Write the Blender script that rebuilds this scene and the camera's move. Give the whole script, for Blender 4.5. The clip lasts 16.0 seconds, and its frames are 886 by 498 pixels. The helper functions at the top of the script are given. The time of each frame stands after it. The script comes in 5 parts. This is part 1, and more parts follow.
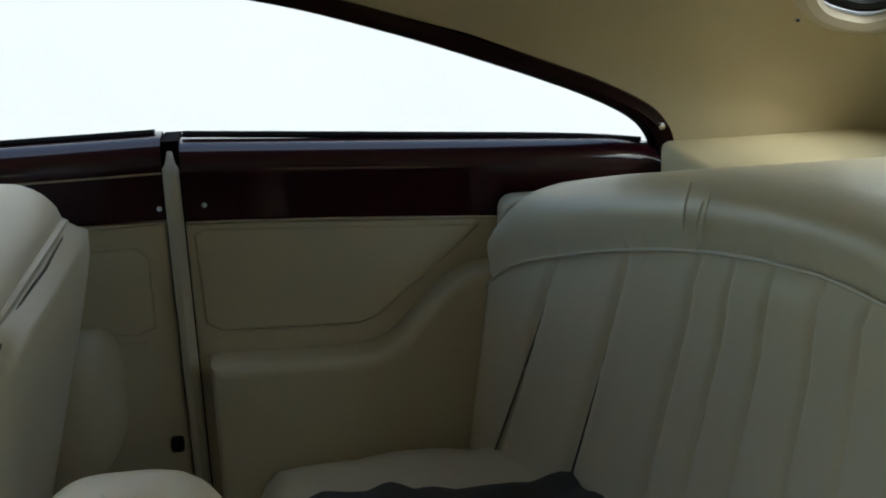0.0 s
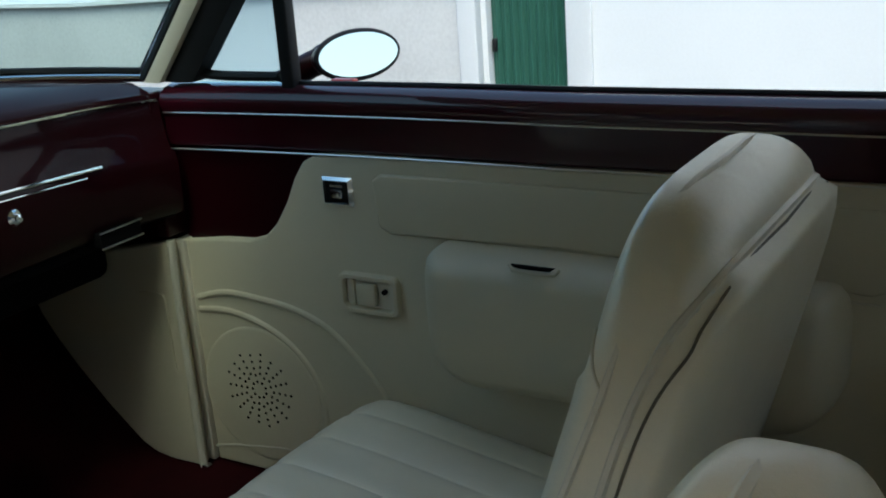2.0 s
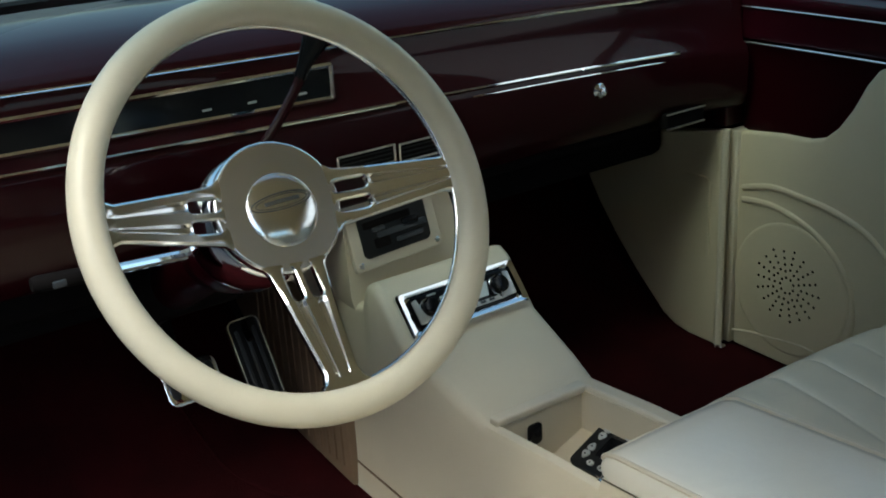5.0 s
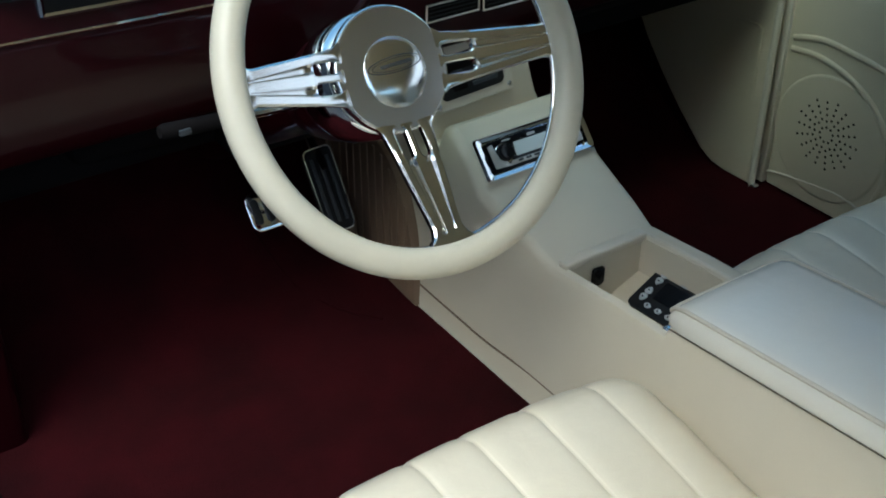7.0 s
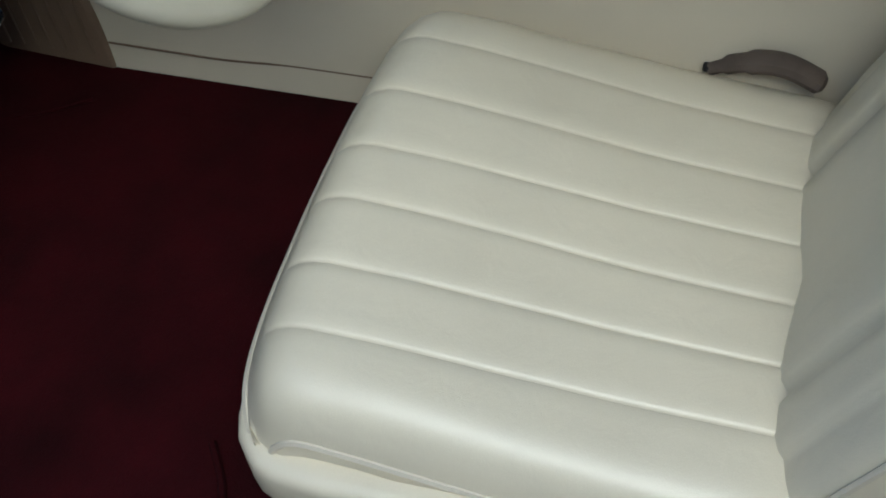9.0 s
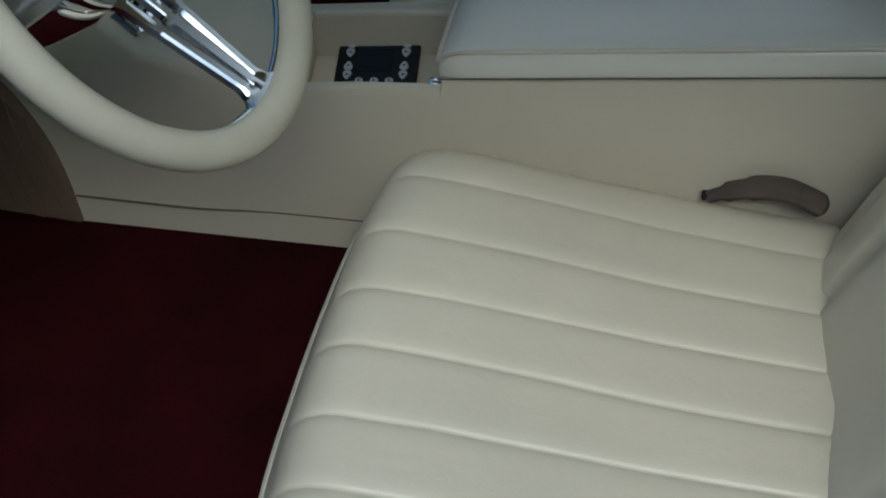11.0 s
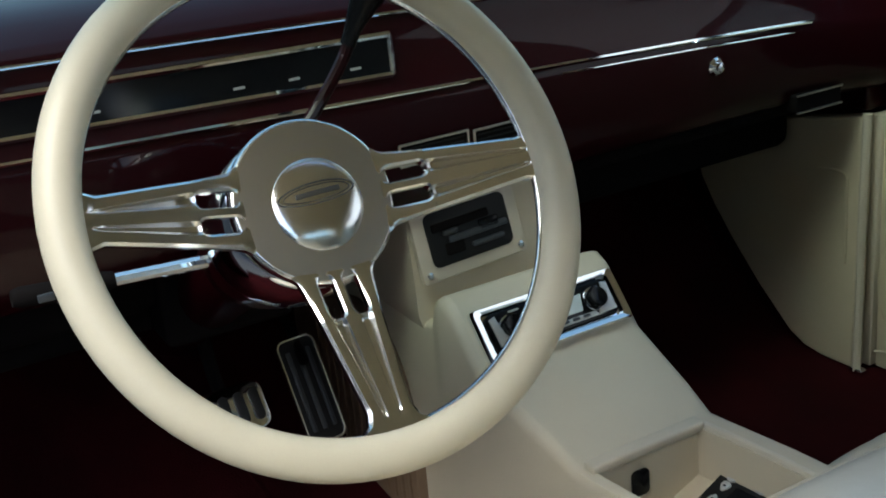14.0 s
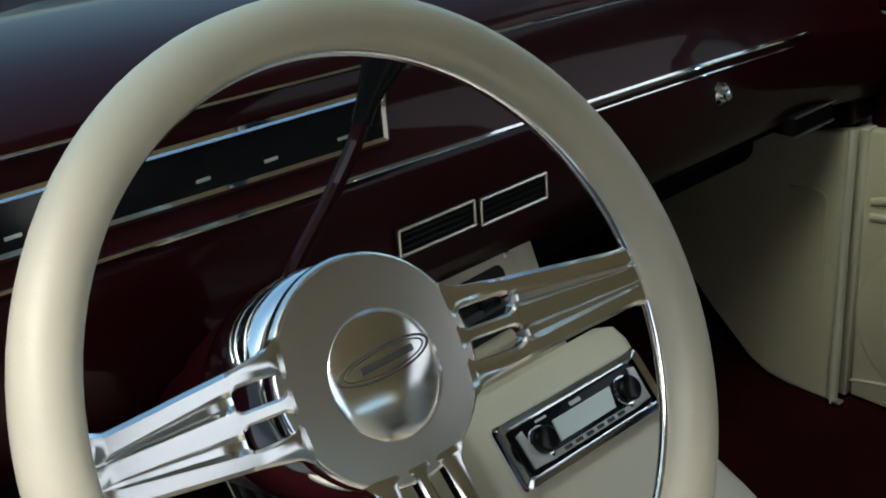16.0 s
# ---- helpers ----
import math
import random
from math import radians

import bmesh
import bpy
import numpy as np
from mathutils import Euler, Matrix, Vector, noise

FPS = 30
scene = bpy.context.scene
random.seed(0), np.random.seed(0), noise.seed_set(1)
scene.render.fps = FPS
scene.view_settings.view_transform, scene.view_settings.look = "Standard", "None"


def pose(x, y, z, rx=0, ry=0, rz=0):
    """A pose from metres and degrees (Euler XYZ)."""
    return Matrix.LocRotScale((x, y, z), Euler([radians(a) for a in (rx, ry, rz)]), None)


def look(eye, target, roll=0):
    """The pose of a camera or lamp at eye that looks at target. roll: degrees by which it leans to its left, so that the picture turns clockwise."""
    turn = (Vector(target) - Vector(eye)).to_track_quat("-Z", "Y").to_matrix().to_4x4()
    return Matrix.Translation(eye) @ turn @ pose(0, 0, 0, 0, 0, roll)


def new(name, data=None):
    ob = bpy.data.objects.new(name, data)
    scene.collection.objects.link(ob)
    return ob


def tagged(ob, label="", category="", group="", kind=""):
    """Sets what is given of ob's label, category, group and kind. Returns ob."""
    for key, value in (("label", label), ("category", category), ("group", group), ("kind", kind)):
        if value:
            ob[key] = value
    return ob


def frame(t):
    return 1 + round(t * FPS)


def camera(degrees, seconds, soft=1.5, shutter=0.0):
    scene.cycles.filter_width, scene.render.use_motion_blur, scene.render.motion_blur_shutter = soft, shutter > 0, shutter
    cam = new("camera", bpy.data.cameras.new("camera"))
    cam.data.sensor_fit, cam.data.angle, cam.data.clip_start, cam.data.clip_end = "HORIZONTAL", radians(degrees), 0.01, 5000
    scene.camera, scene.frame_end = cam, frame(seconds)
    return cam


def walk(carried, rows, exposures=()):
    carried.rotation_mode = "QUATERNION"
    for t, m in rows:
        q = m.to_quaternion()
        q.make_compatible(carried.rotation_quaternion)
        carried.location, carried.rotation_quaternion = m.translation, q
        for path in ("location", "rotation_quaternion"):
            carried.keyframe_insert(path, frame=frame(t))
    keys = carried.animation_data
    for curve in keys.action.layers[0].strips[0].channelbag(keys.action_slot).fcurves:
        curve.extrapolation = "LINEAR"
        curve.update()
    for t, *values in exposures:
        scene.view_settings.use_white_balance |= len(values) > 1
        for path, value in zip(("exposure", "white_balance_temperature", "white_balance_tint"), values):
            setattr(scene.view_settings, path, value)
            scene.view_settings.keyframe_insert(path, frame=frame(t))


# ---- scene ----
cam = camera(42.0, 16.0, soft=1.9)
PATH = [
    (0, (-0.642, -0.483, 0.93), (1.256, -0.726, 0.348), -2.1),
    (0.5, (-0.634, -0.488, 0.938), (1.269, -0.373, 0.334), -2.3),
    (1, (-0.643, -0.51, 0.947), (1.196, -0.015, 0.338), -3.0),
    (1.5, (-0.67, -0.504, 0.949), (1.08, 0.251, 0.342), -3.4),
    (2, (-0.664, -0.514, 0.957), (0.959, 0.476, 0.337), -4.2),
    (2.5, (-0.674, -0.524, 0.974), (0.826, 0.623, 0.314), -4.7),
    (3, (-0.674, -0.554, 0.98), (0.686, 0.741, 0.292), -5.2),
    (3.5, (-0.716, -0.525, 0.969), (0.565, 0.843, 0.271), -4.7),
    (4, (-0.738, -0.522, 0.971), (0.44, 0.927, 0.258), -4.7),
    (4.5, (-0.762, -0.516, 0.976), (0.325, 0.998, 0.249), -4.4),
    (5, (-0.808, -0.494, 1.0), (0.218, 1.046, 0.241), -3.2),
    (5.2, (-0.802, -0.508, 1.011), (0.168, 1.062, 0.24), -3.3),
    (7.3, (-0.991, -0.425, 1.133), (-0.029, 0.87, -0.049), 1.2),
    (7.5, (-1.03, -0.323, 1.095), (0.043, 0.835, -0.133), 2.2),
    (8, (-1.132, -0.182, 1.107), (0.038, 0.64, -0.291), 1.6),
    (8.5, (-1.16, -0.083, 1.1), (-0.011, 0.489, -0.434), -2.5),
    (8.7, (-1.133, -0.067, 1.115), (-0.008, 0.427, -0.464), -5.2),
    (10.8, (-1.154, 0.057, 1.053), (0.239, 0.319, -0.358), -4.4),
    (11, (-1.12, 0.046, 1.069), (0.256, 0.402, -0.339), -4.5),
    (11.5, (-1.042, -0.009, 1.094), (0.284, 0.628, -0.26), -3.5),
    (12, (-0.975, -0.149, 1.127), (0.219, 0.845, -0.132), -3.2),
    (12.5, (-0.887, -0.256, 1.088), (0.168, 1.009, -0.047), -3.8),
    (13, (-0.865, -0.289, 0.966), (0.193, 1.139, 0.049), -3.6),
    (13.5, (-0.77, -0.289, 0.899), (0.233, 1.252, 0.112), -4.5),
    (14, (-0.662, -0.307, 0.892), (0.224, 1.333, 0.169), -5.4),
    (14.5, (-0.615, -0.294, 0.863), (0.252, 1.392, 0.227), -6.1),
    (15, (-0.602, -0.23, 0.861), (0.315, 1.435, 0.239), -6.3),
    (15.5, (-0.675, -0.057, 0.892), (0.473, 1.425, 0.193), -4.1),
    (16, (-0.666, 0.062, 0.942), (0.498, 1.453, 0.1), -4.4),
]
walk(cam, [(t, look(eye, target, roll)) for t, eye, target, roll in PATH], [(0, 1.42, 6450, -2), (0.7, 1.36, 6300, -3), (1.5, 1.3, 6100, -3), (2.5, 1.32, 6250, -2), (4.2, 1.38, 6400, -2), (5.2, 1.4, 6350, -2), (7.5, 1.35, 5600, -3), (8.0, 1.13, 5600, -3), (8.5, 0.85, 5600, -3), (11, 0.28, 5550, -4), (12, 0.55, 5550, -3), (13.0, 1.15, 6000, -1), (14.0, 1.5, 6300, 1), (15, 1.6, 6350, 1), (15.5, 1.4, 6400, 2), (16, 1.3, 6400, 2)])

# ---- light ----
world = bpy.data.worlds.new("world")
scene.world = world
world.use_nodes = True
wn = world.node_tree
sky = wn.nodes.new("ShaderNodeTexSky")
sky.sky_type, sky.sun_disc = "NISHITA", False
sky.sun_elevation, sky.sun_rotation = radians(56), radians(245.6)
sky.air_density, sky.dust_density = 1.0, 2.5
wn.nodes["Background"].inputs["Strength"].default_value = 0.15
wn.links.new(sky.outputs[0], wn.nodes["Background"].inputs["Color"])
sun = new("sun", bpy.data.lights.new("sun", "SUN"))
sun.data.energy, sun.data.angle, sun.data.color = 0.55, radians(30), (1.0, 0.96, 0.90)
# a veiled sun high behind the driver's side; it lights the wall across the yard
sun.matrix_world = look((-5.5, -2.5, 9), (0, 0, 0))


# ---- materials ----
def material(name, color, rough=0.5, metal=0.0, coat=0.0, var=0.12, scale=6.0, grain=400.0, bump=0.0, spec=0.5, wrinkle=0.0):
    """A surface with two scales of variation: broad tone and fine grain with relief."""
    m = bpy.data.materials.new(name)
    m.use_nodes = True
    nt = m.node_tree
    b = nt.nodes["Principled BSDF"]
    b.inputs["Roughness"].default_value, b.inputs["Metallic"].default_value = rough, metal
    b.inputs["Coat Weight"].default_value, b.inputs["Coat Roughness"].default_value = coat, 0.04
    b.inputs["Specular IOR Level"].default_value = spec
    tc = nt.nodes.new("ShaderNodeTexCoord")
    n1, n2 = nt.nodes.new("ShaderNodeTexNoise"), nt.nodes.new("ShaderNodeTexNoise")
    n1.inputs["Scale"].default_value, n1.inputs["Detail"].default_value = scale, 4
    n2.inputs["Scale"].default_value, n2.inputs["Detail"].default_value = grain, 3
    mix = nt.nodes.new("ShaderNodeMath")
    mix.operation = "MULTIPLY_ADD"
    mix.inputs[1].default_value = 0.35
    nt.links.new(n2.outputs["Fac"], mix.inputs[0])
    nt.links.new(n1.outputs["Fac"], mix.inputs[2])
    ramp = nt.nodes.new("ShaderNodeValToRGB")
    lo, hi = [max(0.0, c * (1 - var)) for c in color], [min(1.0, c * (1 + var)) for c in color]
    ramp.color_ramp.elements[0].position, ramp.color_ramp.elements[1].position = 0.4, 0.95
    ramp.color_ramp.elements[0].color, ramp.color_ramp.elements[1].color = (*lo, 1), (*hi, 1)
    nt.links.new(mix.outputs[0], ramp.inputs[0])
    nt.links.new(ramp.outputs[0], b.inputs["Base Color"])
    for n in (n1, n2):
        nt.links.new(tc.outputs["Object"], n.inputs["Vector"])
    if bump:
        bm_ = nt.nodes.new("ShaderNodeBump")
        bm_.inputs["Strength"].default_value, bm_.inputs["Distance"].default_value = bump, 0.002
        nt.links.new(n2.outputs["Fac"], bm_.inputs["Height"])
        nt.links.new(bm_.outputs[0], b.inputs["Normal"])
        if wrinkle:
            n3, bw = nt.nodes.new("ShaderNodeTexNoise"), nt.nodes.new("ShaderNodeBump")
            n3.inputs["Scale"].default_value, n3.inputs["Detail"].default_value, n3.inputs["Distortion"].default_value = 22.0, 5, 0.6
            bw.inputs["Strength"].default_value, bw.inputs["Distance"].default_value = wrinkle, 0.006
            nt.links.new(tc.outputs["Object"], n3.inputs["Vector"])
            nt.links.new(n3.outputs["Fac"], bw.inputs["Height"])
            nt.links.new(bw.outputs[0], bm_.inputs["Normal"])
    return m


# lid leather: the cream is paled to carry the sky's reflection
LIDLEATHER = material("smooth leather paled for sky sheen", (0.73, 0.70, 0.61), 0.22, var=0.05, scale=5, grain=700, bump=0.06, spec=0.8, wrinkle=0.12)
LEATHER = material("cream leather", (0.68, 0.61, 0.465), 0.31, var=0.07, scale=5, grain=700, bump=0.14, spec=0.6, wrinkle=0.22)
VINYL = material("cream door vinyl", (0.60, 0.535, 0.41), 0.5, var=0.07, scale=4, grain=900, bump=0.12, wrinkle=0.10)
HEADLINER = material("cream headliner", (0.58, 0.50, 0.32), 0.85, var=0.08, scale=3, grain=900, bump=0.2)
SEAMBROWN = material("dark brown line", (0.10, 0.085, 0.06), 0.8, var=0.2)
DOORVINYL = material("warm cream door vinyl", (0.60, 0.525, 0.375), 0.5, var=0.07, scale=4, grain=900, bump=0.12, wrinkle=0.10)
TRIM = material("satin bright trim", (0.62, 0.60, 0.57), 0.3, metal=1.0, var=0.05)
PIPING = material("cream piping", (0.60, 0.54, 0.43), 0.4, var=0.05)
MAROON = material("maroon paint", (0.014, 0.0007, 0.0019), 0.40, coat=0.28, var=0.15, scale=3, grain=1500, spec=0.08)
# same maroon, glossier, with the rail's sky highlight lightening its base colour
RAILPAINT = material("glossy maroon lightened for sky highlight", (0.030, 0.0016, 0.006), 0.35, coat=1.0, var=0.12, scale=3, grain=1500, spec=0.15)
CARPET = material("red carpet", (0.020, 0.0011, 0.0021), 0.95, var=0.5, scale=9, grain=420, bump=1.0, spec=0.1)
DARK = material("black underdash", (0.006, 0.005, 0.005), 0.95, var=0.3, spec=0.08)
RUBBER = material("black rubber", (0.009, 0.009, 0.010), 0.5, var=0.3, spec=0.25)
GLOSSBLACK = material("glossy black plastic", (0.006, 0.006, 0.007), 0.18, var=0.2, spec=0.18)
CHROME = material("polished chrome", (0.85, 0.86, 0.88), 0.07, metal=1.0, var=0.03)
BILLET = material("polished billet aluminium", (0.80, 0.80, 0.79), 0.16, metal=1.0, var=0.04, grain=1200)
WALLPAINT = material("white wall paint", (0.80, 0.81, 0.81), 0.9, var=0.05, scale=0.7, grain=60, bump=0.2)
GREENMETAL = material("green painted steel", (0.028, 0.105, 0.072), 0.45, var=0.2, scale=1.5, grain=80)
DARKGROUND = material("ground darkened against bounce", (0.062, 0.06, 0.057), 0.9, var=0.15, scale=0.8, grain=60, bump=0.3)


# ---- mesh helpers ----
def link(name, bm, mat, parent=None, label="", smooth=35):
    me = bpy.data.meshes.new(name)
    bmesh.ops.recalc_face_normals(bm, faces=bm.faces)
    bm.to_mesh(me)
    bm.free()
    if mat:
        me.materials.append(mat)
    for p in me.polygons:
        p.use_smooth = smooth > 0
    if 0 < smooth < 180:
        me.set_sharp_from_angle(angle=radians(smooth))
    ob = new(name, me)
    if parent:
        ob.parent = parent
    if label:
        tagged(ob, label)
    return ob


def part(name, bm, mat, parent, label="", smooth=35):
    return link(name, bm, mat, parent, label, smooth)


def thing(name, label, category, group="", kind="", at=(0, 0, 0)):
    e = new(name)
    e.empty_display_size = 0.05
    e.location = at
    return tagged(e, label, category, group, kind)


def loft(sections, caps=True, closed=True):
    """A skin over rows of points; every row has as many points."""
    bm = bmesh.new()
    rows = [[bm.verts.new(p) for p in s] for s in sections]
    n = len(rows[0])
    for a, b in zip(rows, rows[1:]):
        for i in range(n if closed else n - 1):
            j = (i + 1) % n
            bm.faces.new((a[i], a[j], b[j], b[i]))
    if caps and closed:
        bm.faces.new(rows[0][::-1])
        bm.faces.new(rows[-1])
    return bm


def box(x0, x1, y0, y1, z0, z1, bevel=0.0, seg=3):
    bm = bmesh.new()
    bmesh.ops.create_cube(bm, size=1, matrix=Matrix.LocRotScale(((x0 + x1) / 2, (y0 + y1) / 2, (z0 + z1) / 2), None, (x1 - x0, y1 - y0, z1 - z0)))
    if bevel:
        bmesh.ops.bevel(bm, geom=bm.edges[:], offset=bevel, segments=seg, profile=0.5, affect="EDGES")
    return bm


def moved(bm, m):
    bmesh.ops.transform(bm, matrix=m, verts=bm.verts)
    return bm


def join(*bms):
    out = bmesh.new()
    for b in bms:
        me = bpy.data.meshes.new("tmp")
        b.to_mesh(me)
        b.free()
        out.from_mesh(me)
        bpy.data.meshes.remove(me)
    return out


def prism(pts, axis, d0, d1, bevel=0.0, seg=2):
    """A flat outline given in the two other axes, drawn out along axis from d0 to d1."""
    def at(p, d):
        return {"x": (d, p[0], p[1]), "y": (p[0], d, p[1]), "z": (p[0], p[1], d)}[axis]
    bm = bmesh.new()
    a, b = [bm.verts.new(at(p, d0)) for p in pts], [bm.verts.new(at(p, d1)) for p in pts]
    n = len(pts)
    bm.faces.new(a)
    bm.faces.new(b[::-1])
    for i in range(n):
        bm.faces.new((a[i], b[i], b[(i + 1) % n], a[(i + 1) % n]))
    bmesh.ops.recalc_face_normals(bm, faces=bm.faces)
    if bevel:
        rim = [e for e in bm.edges if len({round(at_[{"x": 0, "y": 1, "z": 2}[axis]], 5) for at_ in (e.verts[0].co, e.verts[1].co)}) == 1]
        bmesh.ops.bevel(bm, geom=rim, offset=bevel, segments=seg, profile=0.5, affect="EDGES")
    return bm


def spline(pts, n=8):
    """Points of a smooth open curve through pts."""
    P = [Vector(p) for p in pts]
    out = []
    for i in range(len(P) - 1):
        p0, p1, p2, p3 = P[max(i - 1, 0)], P[i], P[i + 1], P[min(i + 2, len(P) - 1)]
        for k in range(n):
            t = k / n
            out.append(0.5 * ((2 * p1) + (p2 - p0) * t + (2 * p0 - 5 * p1 + 4 * p2 - p3) * t * t + (3 * p1 - p0 - 3 * p2 + p3) * t ** 3))
    return out + [P[-1]]


def tube(pts, r, seg=8, closed=False, squash=1.0):
    """A round bar along points; r may be a number or one for each point."""
    P = [Vector(p) for p in pts]
    n = len(P)
    rows, up = [], None
    for i in range(n):
        d = (P[(i + 1) % n] - P[i - 1]) if closed else (P[min(i + 1, n - 1)] - P[max(i - 1, 0)])
        d.normalize()
        if up is None:
            up = Vector((0, 0, 1)) if abs(d.z) < 0.9 else Vector((1, 0, 0))
        side = d.cross(up).normalized()
        up = side.cross(d).normalized()
        ri = r[i] if isinstance(r, (list, tuple)) else r
        rows.append([P[i] + ri * (math.cos(a) * side + squash * math.sin(a) * up) for a in [k * math.tau / seg for k in range(seg)]])
    if closed:
        rows.append(rows[0])
        bm = loft(rows, caps=False)
        bmesh.ops.remove_doubles(bm, verts=bm.verts, dist=1e-6)
        return bm
    return loft(rows)


def lathe(profile, seg=32, m=None):
    """Turns (radius, height) pairs round z."""
    bm = loft([[(r * math.cos(a), r * math.sin(a), h) for a in [k * math.tau / seg for k in range(seg)]] for r, h in profile])
    return moved(bm, m) if m else bm


def rounded(w, h, r, n=5):
    """Outline of a rectangle w by h with round corners."""
    out = []
    for cx, cy, a0 in ((w / 2 - r, h / 2 - r, 0), (-w / 2 + r, h / 2 - r, 90), (-w / 2 + r, -h / 2 + r, 180), (w / 2 - r, -h / 2 + r, 270)):
        out += [(cx + r * math.cos(radians(a0 + 90 * k / n)), cy + r * math.sin(radians(a0 + 90 * k / n))) for k in range(n + 1)]
    return out



D = 0.635  # the passenger door's inner face


def ramp_mat(name, tint, ior=1.15):
    """Thin tinted glass: it lets light through, with a reflection that grows at a slant."""
    m = bpy.data.materials.new(name)
    m.use_nodes = True
    nt = m.node_tree
    nt.nodes.clear()
    out, mixn = nt.nodes.new("ShaderNodeOutputMaterial"), nt.nodes.new("ShaderNodeMixShader")
    tr, gl, fr = nt.nodes.new("ShaderNodeBsdfTransparent"), nt.nodes.new("ShaderNodeBsdfGlossy"), nt.nodes.new("ShaderNodeFresnel")
    tr.inputs[0].default_value = (*tint, 1)
    gl.inputs["Roughness"].default_value = 0.02
    fr.inputs["IOR"].default_value = ior
    nt.links.new(fr.outputs[0], mixn.inputs[0])
    nt.links.new(tr.outputs[0], mixn.inputs[1])
    nt.links.new(gl.outputs[0], mixn.inputs[2])
    nt.links.new(mixn.outputs[0], out.inputs[0])
    return m


GLASS = ramp_mat("clear windscreen glass", (0.86, 0.95, 0.94))
SCREEN = ramp_mat("green tinted windscreen glass", (0.58, 0.70, 0.66), 1.03)
TINT = ramp_mat("blue tinted glass", (0.80, 0.90, 0.93))


# ---------------------------------------------------------------- yard
# the ground is out of view; its dark colour limits light bounced into the cabin
tagged(link("ground", box(-400, 400, -400, 400, -0.8, -0.52), DARKGROUND), "unseen ground under the parked car, kept dark to limit bounce light", "ground", kind="structure")
wall = tagged(link("wall_east", join(box(5.5, 5.8, -14, 2.30, -0.52, 5.5), box(5.5, 5.8, 2.825, 2.985, -0.52, 5.5), box(5.5, 5.8, 2.30, 2.825, 2.0, 5.5)), WALLPAINT, smooth=0),
              "white rendered yard wall with a green gate", "wall", kind="structure")
part("pilaster", box(5.42, 5.497, 2.855, 2.985, -0.52, 5.4, 0.01), WALLPAINT, wall)
part("door_jamb", box(5.47, 5.497, 2.135, 2.295, -0.52, 5.4, 0.008), WALLPAINT, wall)
# this stretch of wall lies in shade; the shade is put into its grey
SHADEDWALL = material("white wall paint greyed for shade", (0.62, 0.62, 0.61), 0.9, var=0.2, scale=0.9, grain=40, bump=0.3)
low = tagged(link("wall_low", prism([(2.99, -0.52), (22, -0.52), (22, 0.10), (6.3, 0.19), (2.99, 0.325)], "x", 5.52, 5.75), SHADEDWALL, smooth=0), "low garden wall beyond the gate, its white greyed for shade", "wall", kind="structure")
part("coping", loft([[(5.47, y, z), (5.47, y, z + 0.03), (5.80, y, z + 0.03), (5.80, y, z)] for y, z in ((2.99, 0.327), (6.3, 0.192), (22, 0.102))]), WALLPAINT, low, "pale coping")
# hedge behind the low wall
LEAF = material("green leaf", (0.035, 0.085, 0.02), 0.55, var=0.5, scale=3, grain=30)
rng = random.Random(7)
lv, lf = [], []
for _ in range(9000):
    c = Vector((rng.uniform(6.0, 7.4), rng.uniform(3.09, 15), rng.uniform(-0.3, 0.75)))
    c.z += 0.35 * noise.noise(c * 0.9) + 0.15 * noise.noise(c * 2.7)
    q = Euler((rng.uniform(0, 6.3), rng.uniform(0, 6.3), rng.uniform(0, 6.3))).to_matrix()
    ln, wd_ = rng.uniform(0.05, 0.10), rng.uniform(0.018, 0.032)
    k = len(lv)
    lv += [c + q @ Vector(p) for p in ((-ln, 0, 0), (0, -wd_, 0.008), (ln, 0, 0), (0, wd_, 0.008))]
    lf.append((k, k + 1, k + 2, k + 3))
hedge_me = bpy.data.meshes.new("hedge")
hedge_me.from_pydata(lv, [], lf)
hedge_me.materials.append(LEAF)
tagged(new("hedge", hedge_me), "dense green hedge of small leaves behind the low wall", "hedge", kind="stuff")
# unseen slab, added to keep low sky light out of the open doorway
DARKBLOCK = material("dark light blocker", (0.07, 0.067, 0.062), 0.9, var=0.2, scale=0.8, grain=40, bump=0.3)
tagged(link("blocker_west", box(-5.3, -5.0, -14, 22, -0.52, 3.9), DARKBLOCK, smooth=0), "unseen dark slab added to block low sky light from the driver's side", "wall", kind="structure")
gate = thing("corrugated_gate", "green painted corrugated steel gate in the white wall", "gate", at=(5.56, 2.5625, -0.52))


def corrugated(y0, y1, z0, z1, x, n=9, d=0.025):
    rows = []
    for z in (z0, z1):
        r = []
        for i in range(n * 4 + 1):
            k = i % 4
            r.append((x - (d if k in (1, 2) else 0), y0 + (y1 - y0) * i / (n * 4), z))
        rows.append(r)
    return loft(rows, caps=False, closed=False)


sheet = part("sheet", corrugated(-0.255, 0.255, 0.0, 2.36, 0.0, 9, 0.018), GREENMETAL, gate, smooth=0)
for y in (-0.25, 0.21):
    part("stile", box(0.005, 0.04, y, y + 0.04, 0.0, 2.36, 0.004), GREENMETAL, gate)
part("latch", box(-0.04, 0.0, 0.215, 0.245, 0.42, 0.50, 0.008), RUBBER, gate, "dark steel latch")

# ---------------------------------------------------------------- body of the car
FLOOR_Y = [-1.3, -0.62, -0.45, 0.2, 0.86, 0.96, 1.10, 1.24, 1.27]
FLOOR_Z = [0.10, 0.10, 0.03, 0.03, 0.03, 0.045, 0.14, 0.30, 0.50]
floor = loft([[(-0.80, y, z - 0.03), (-0.80, y, z), (-0.45, y, z), (-0.1, y, z + 0.002), (0.3, y, z), (0.66, y, z), (0.66, y, z - 0.03)] for y, z in zip(FLOOR_Y, FLOOR_Z)])
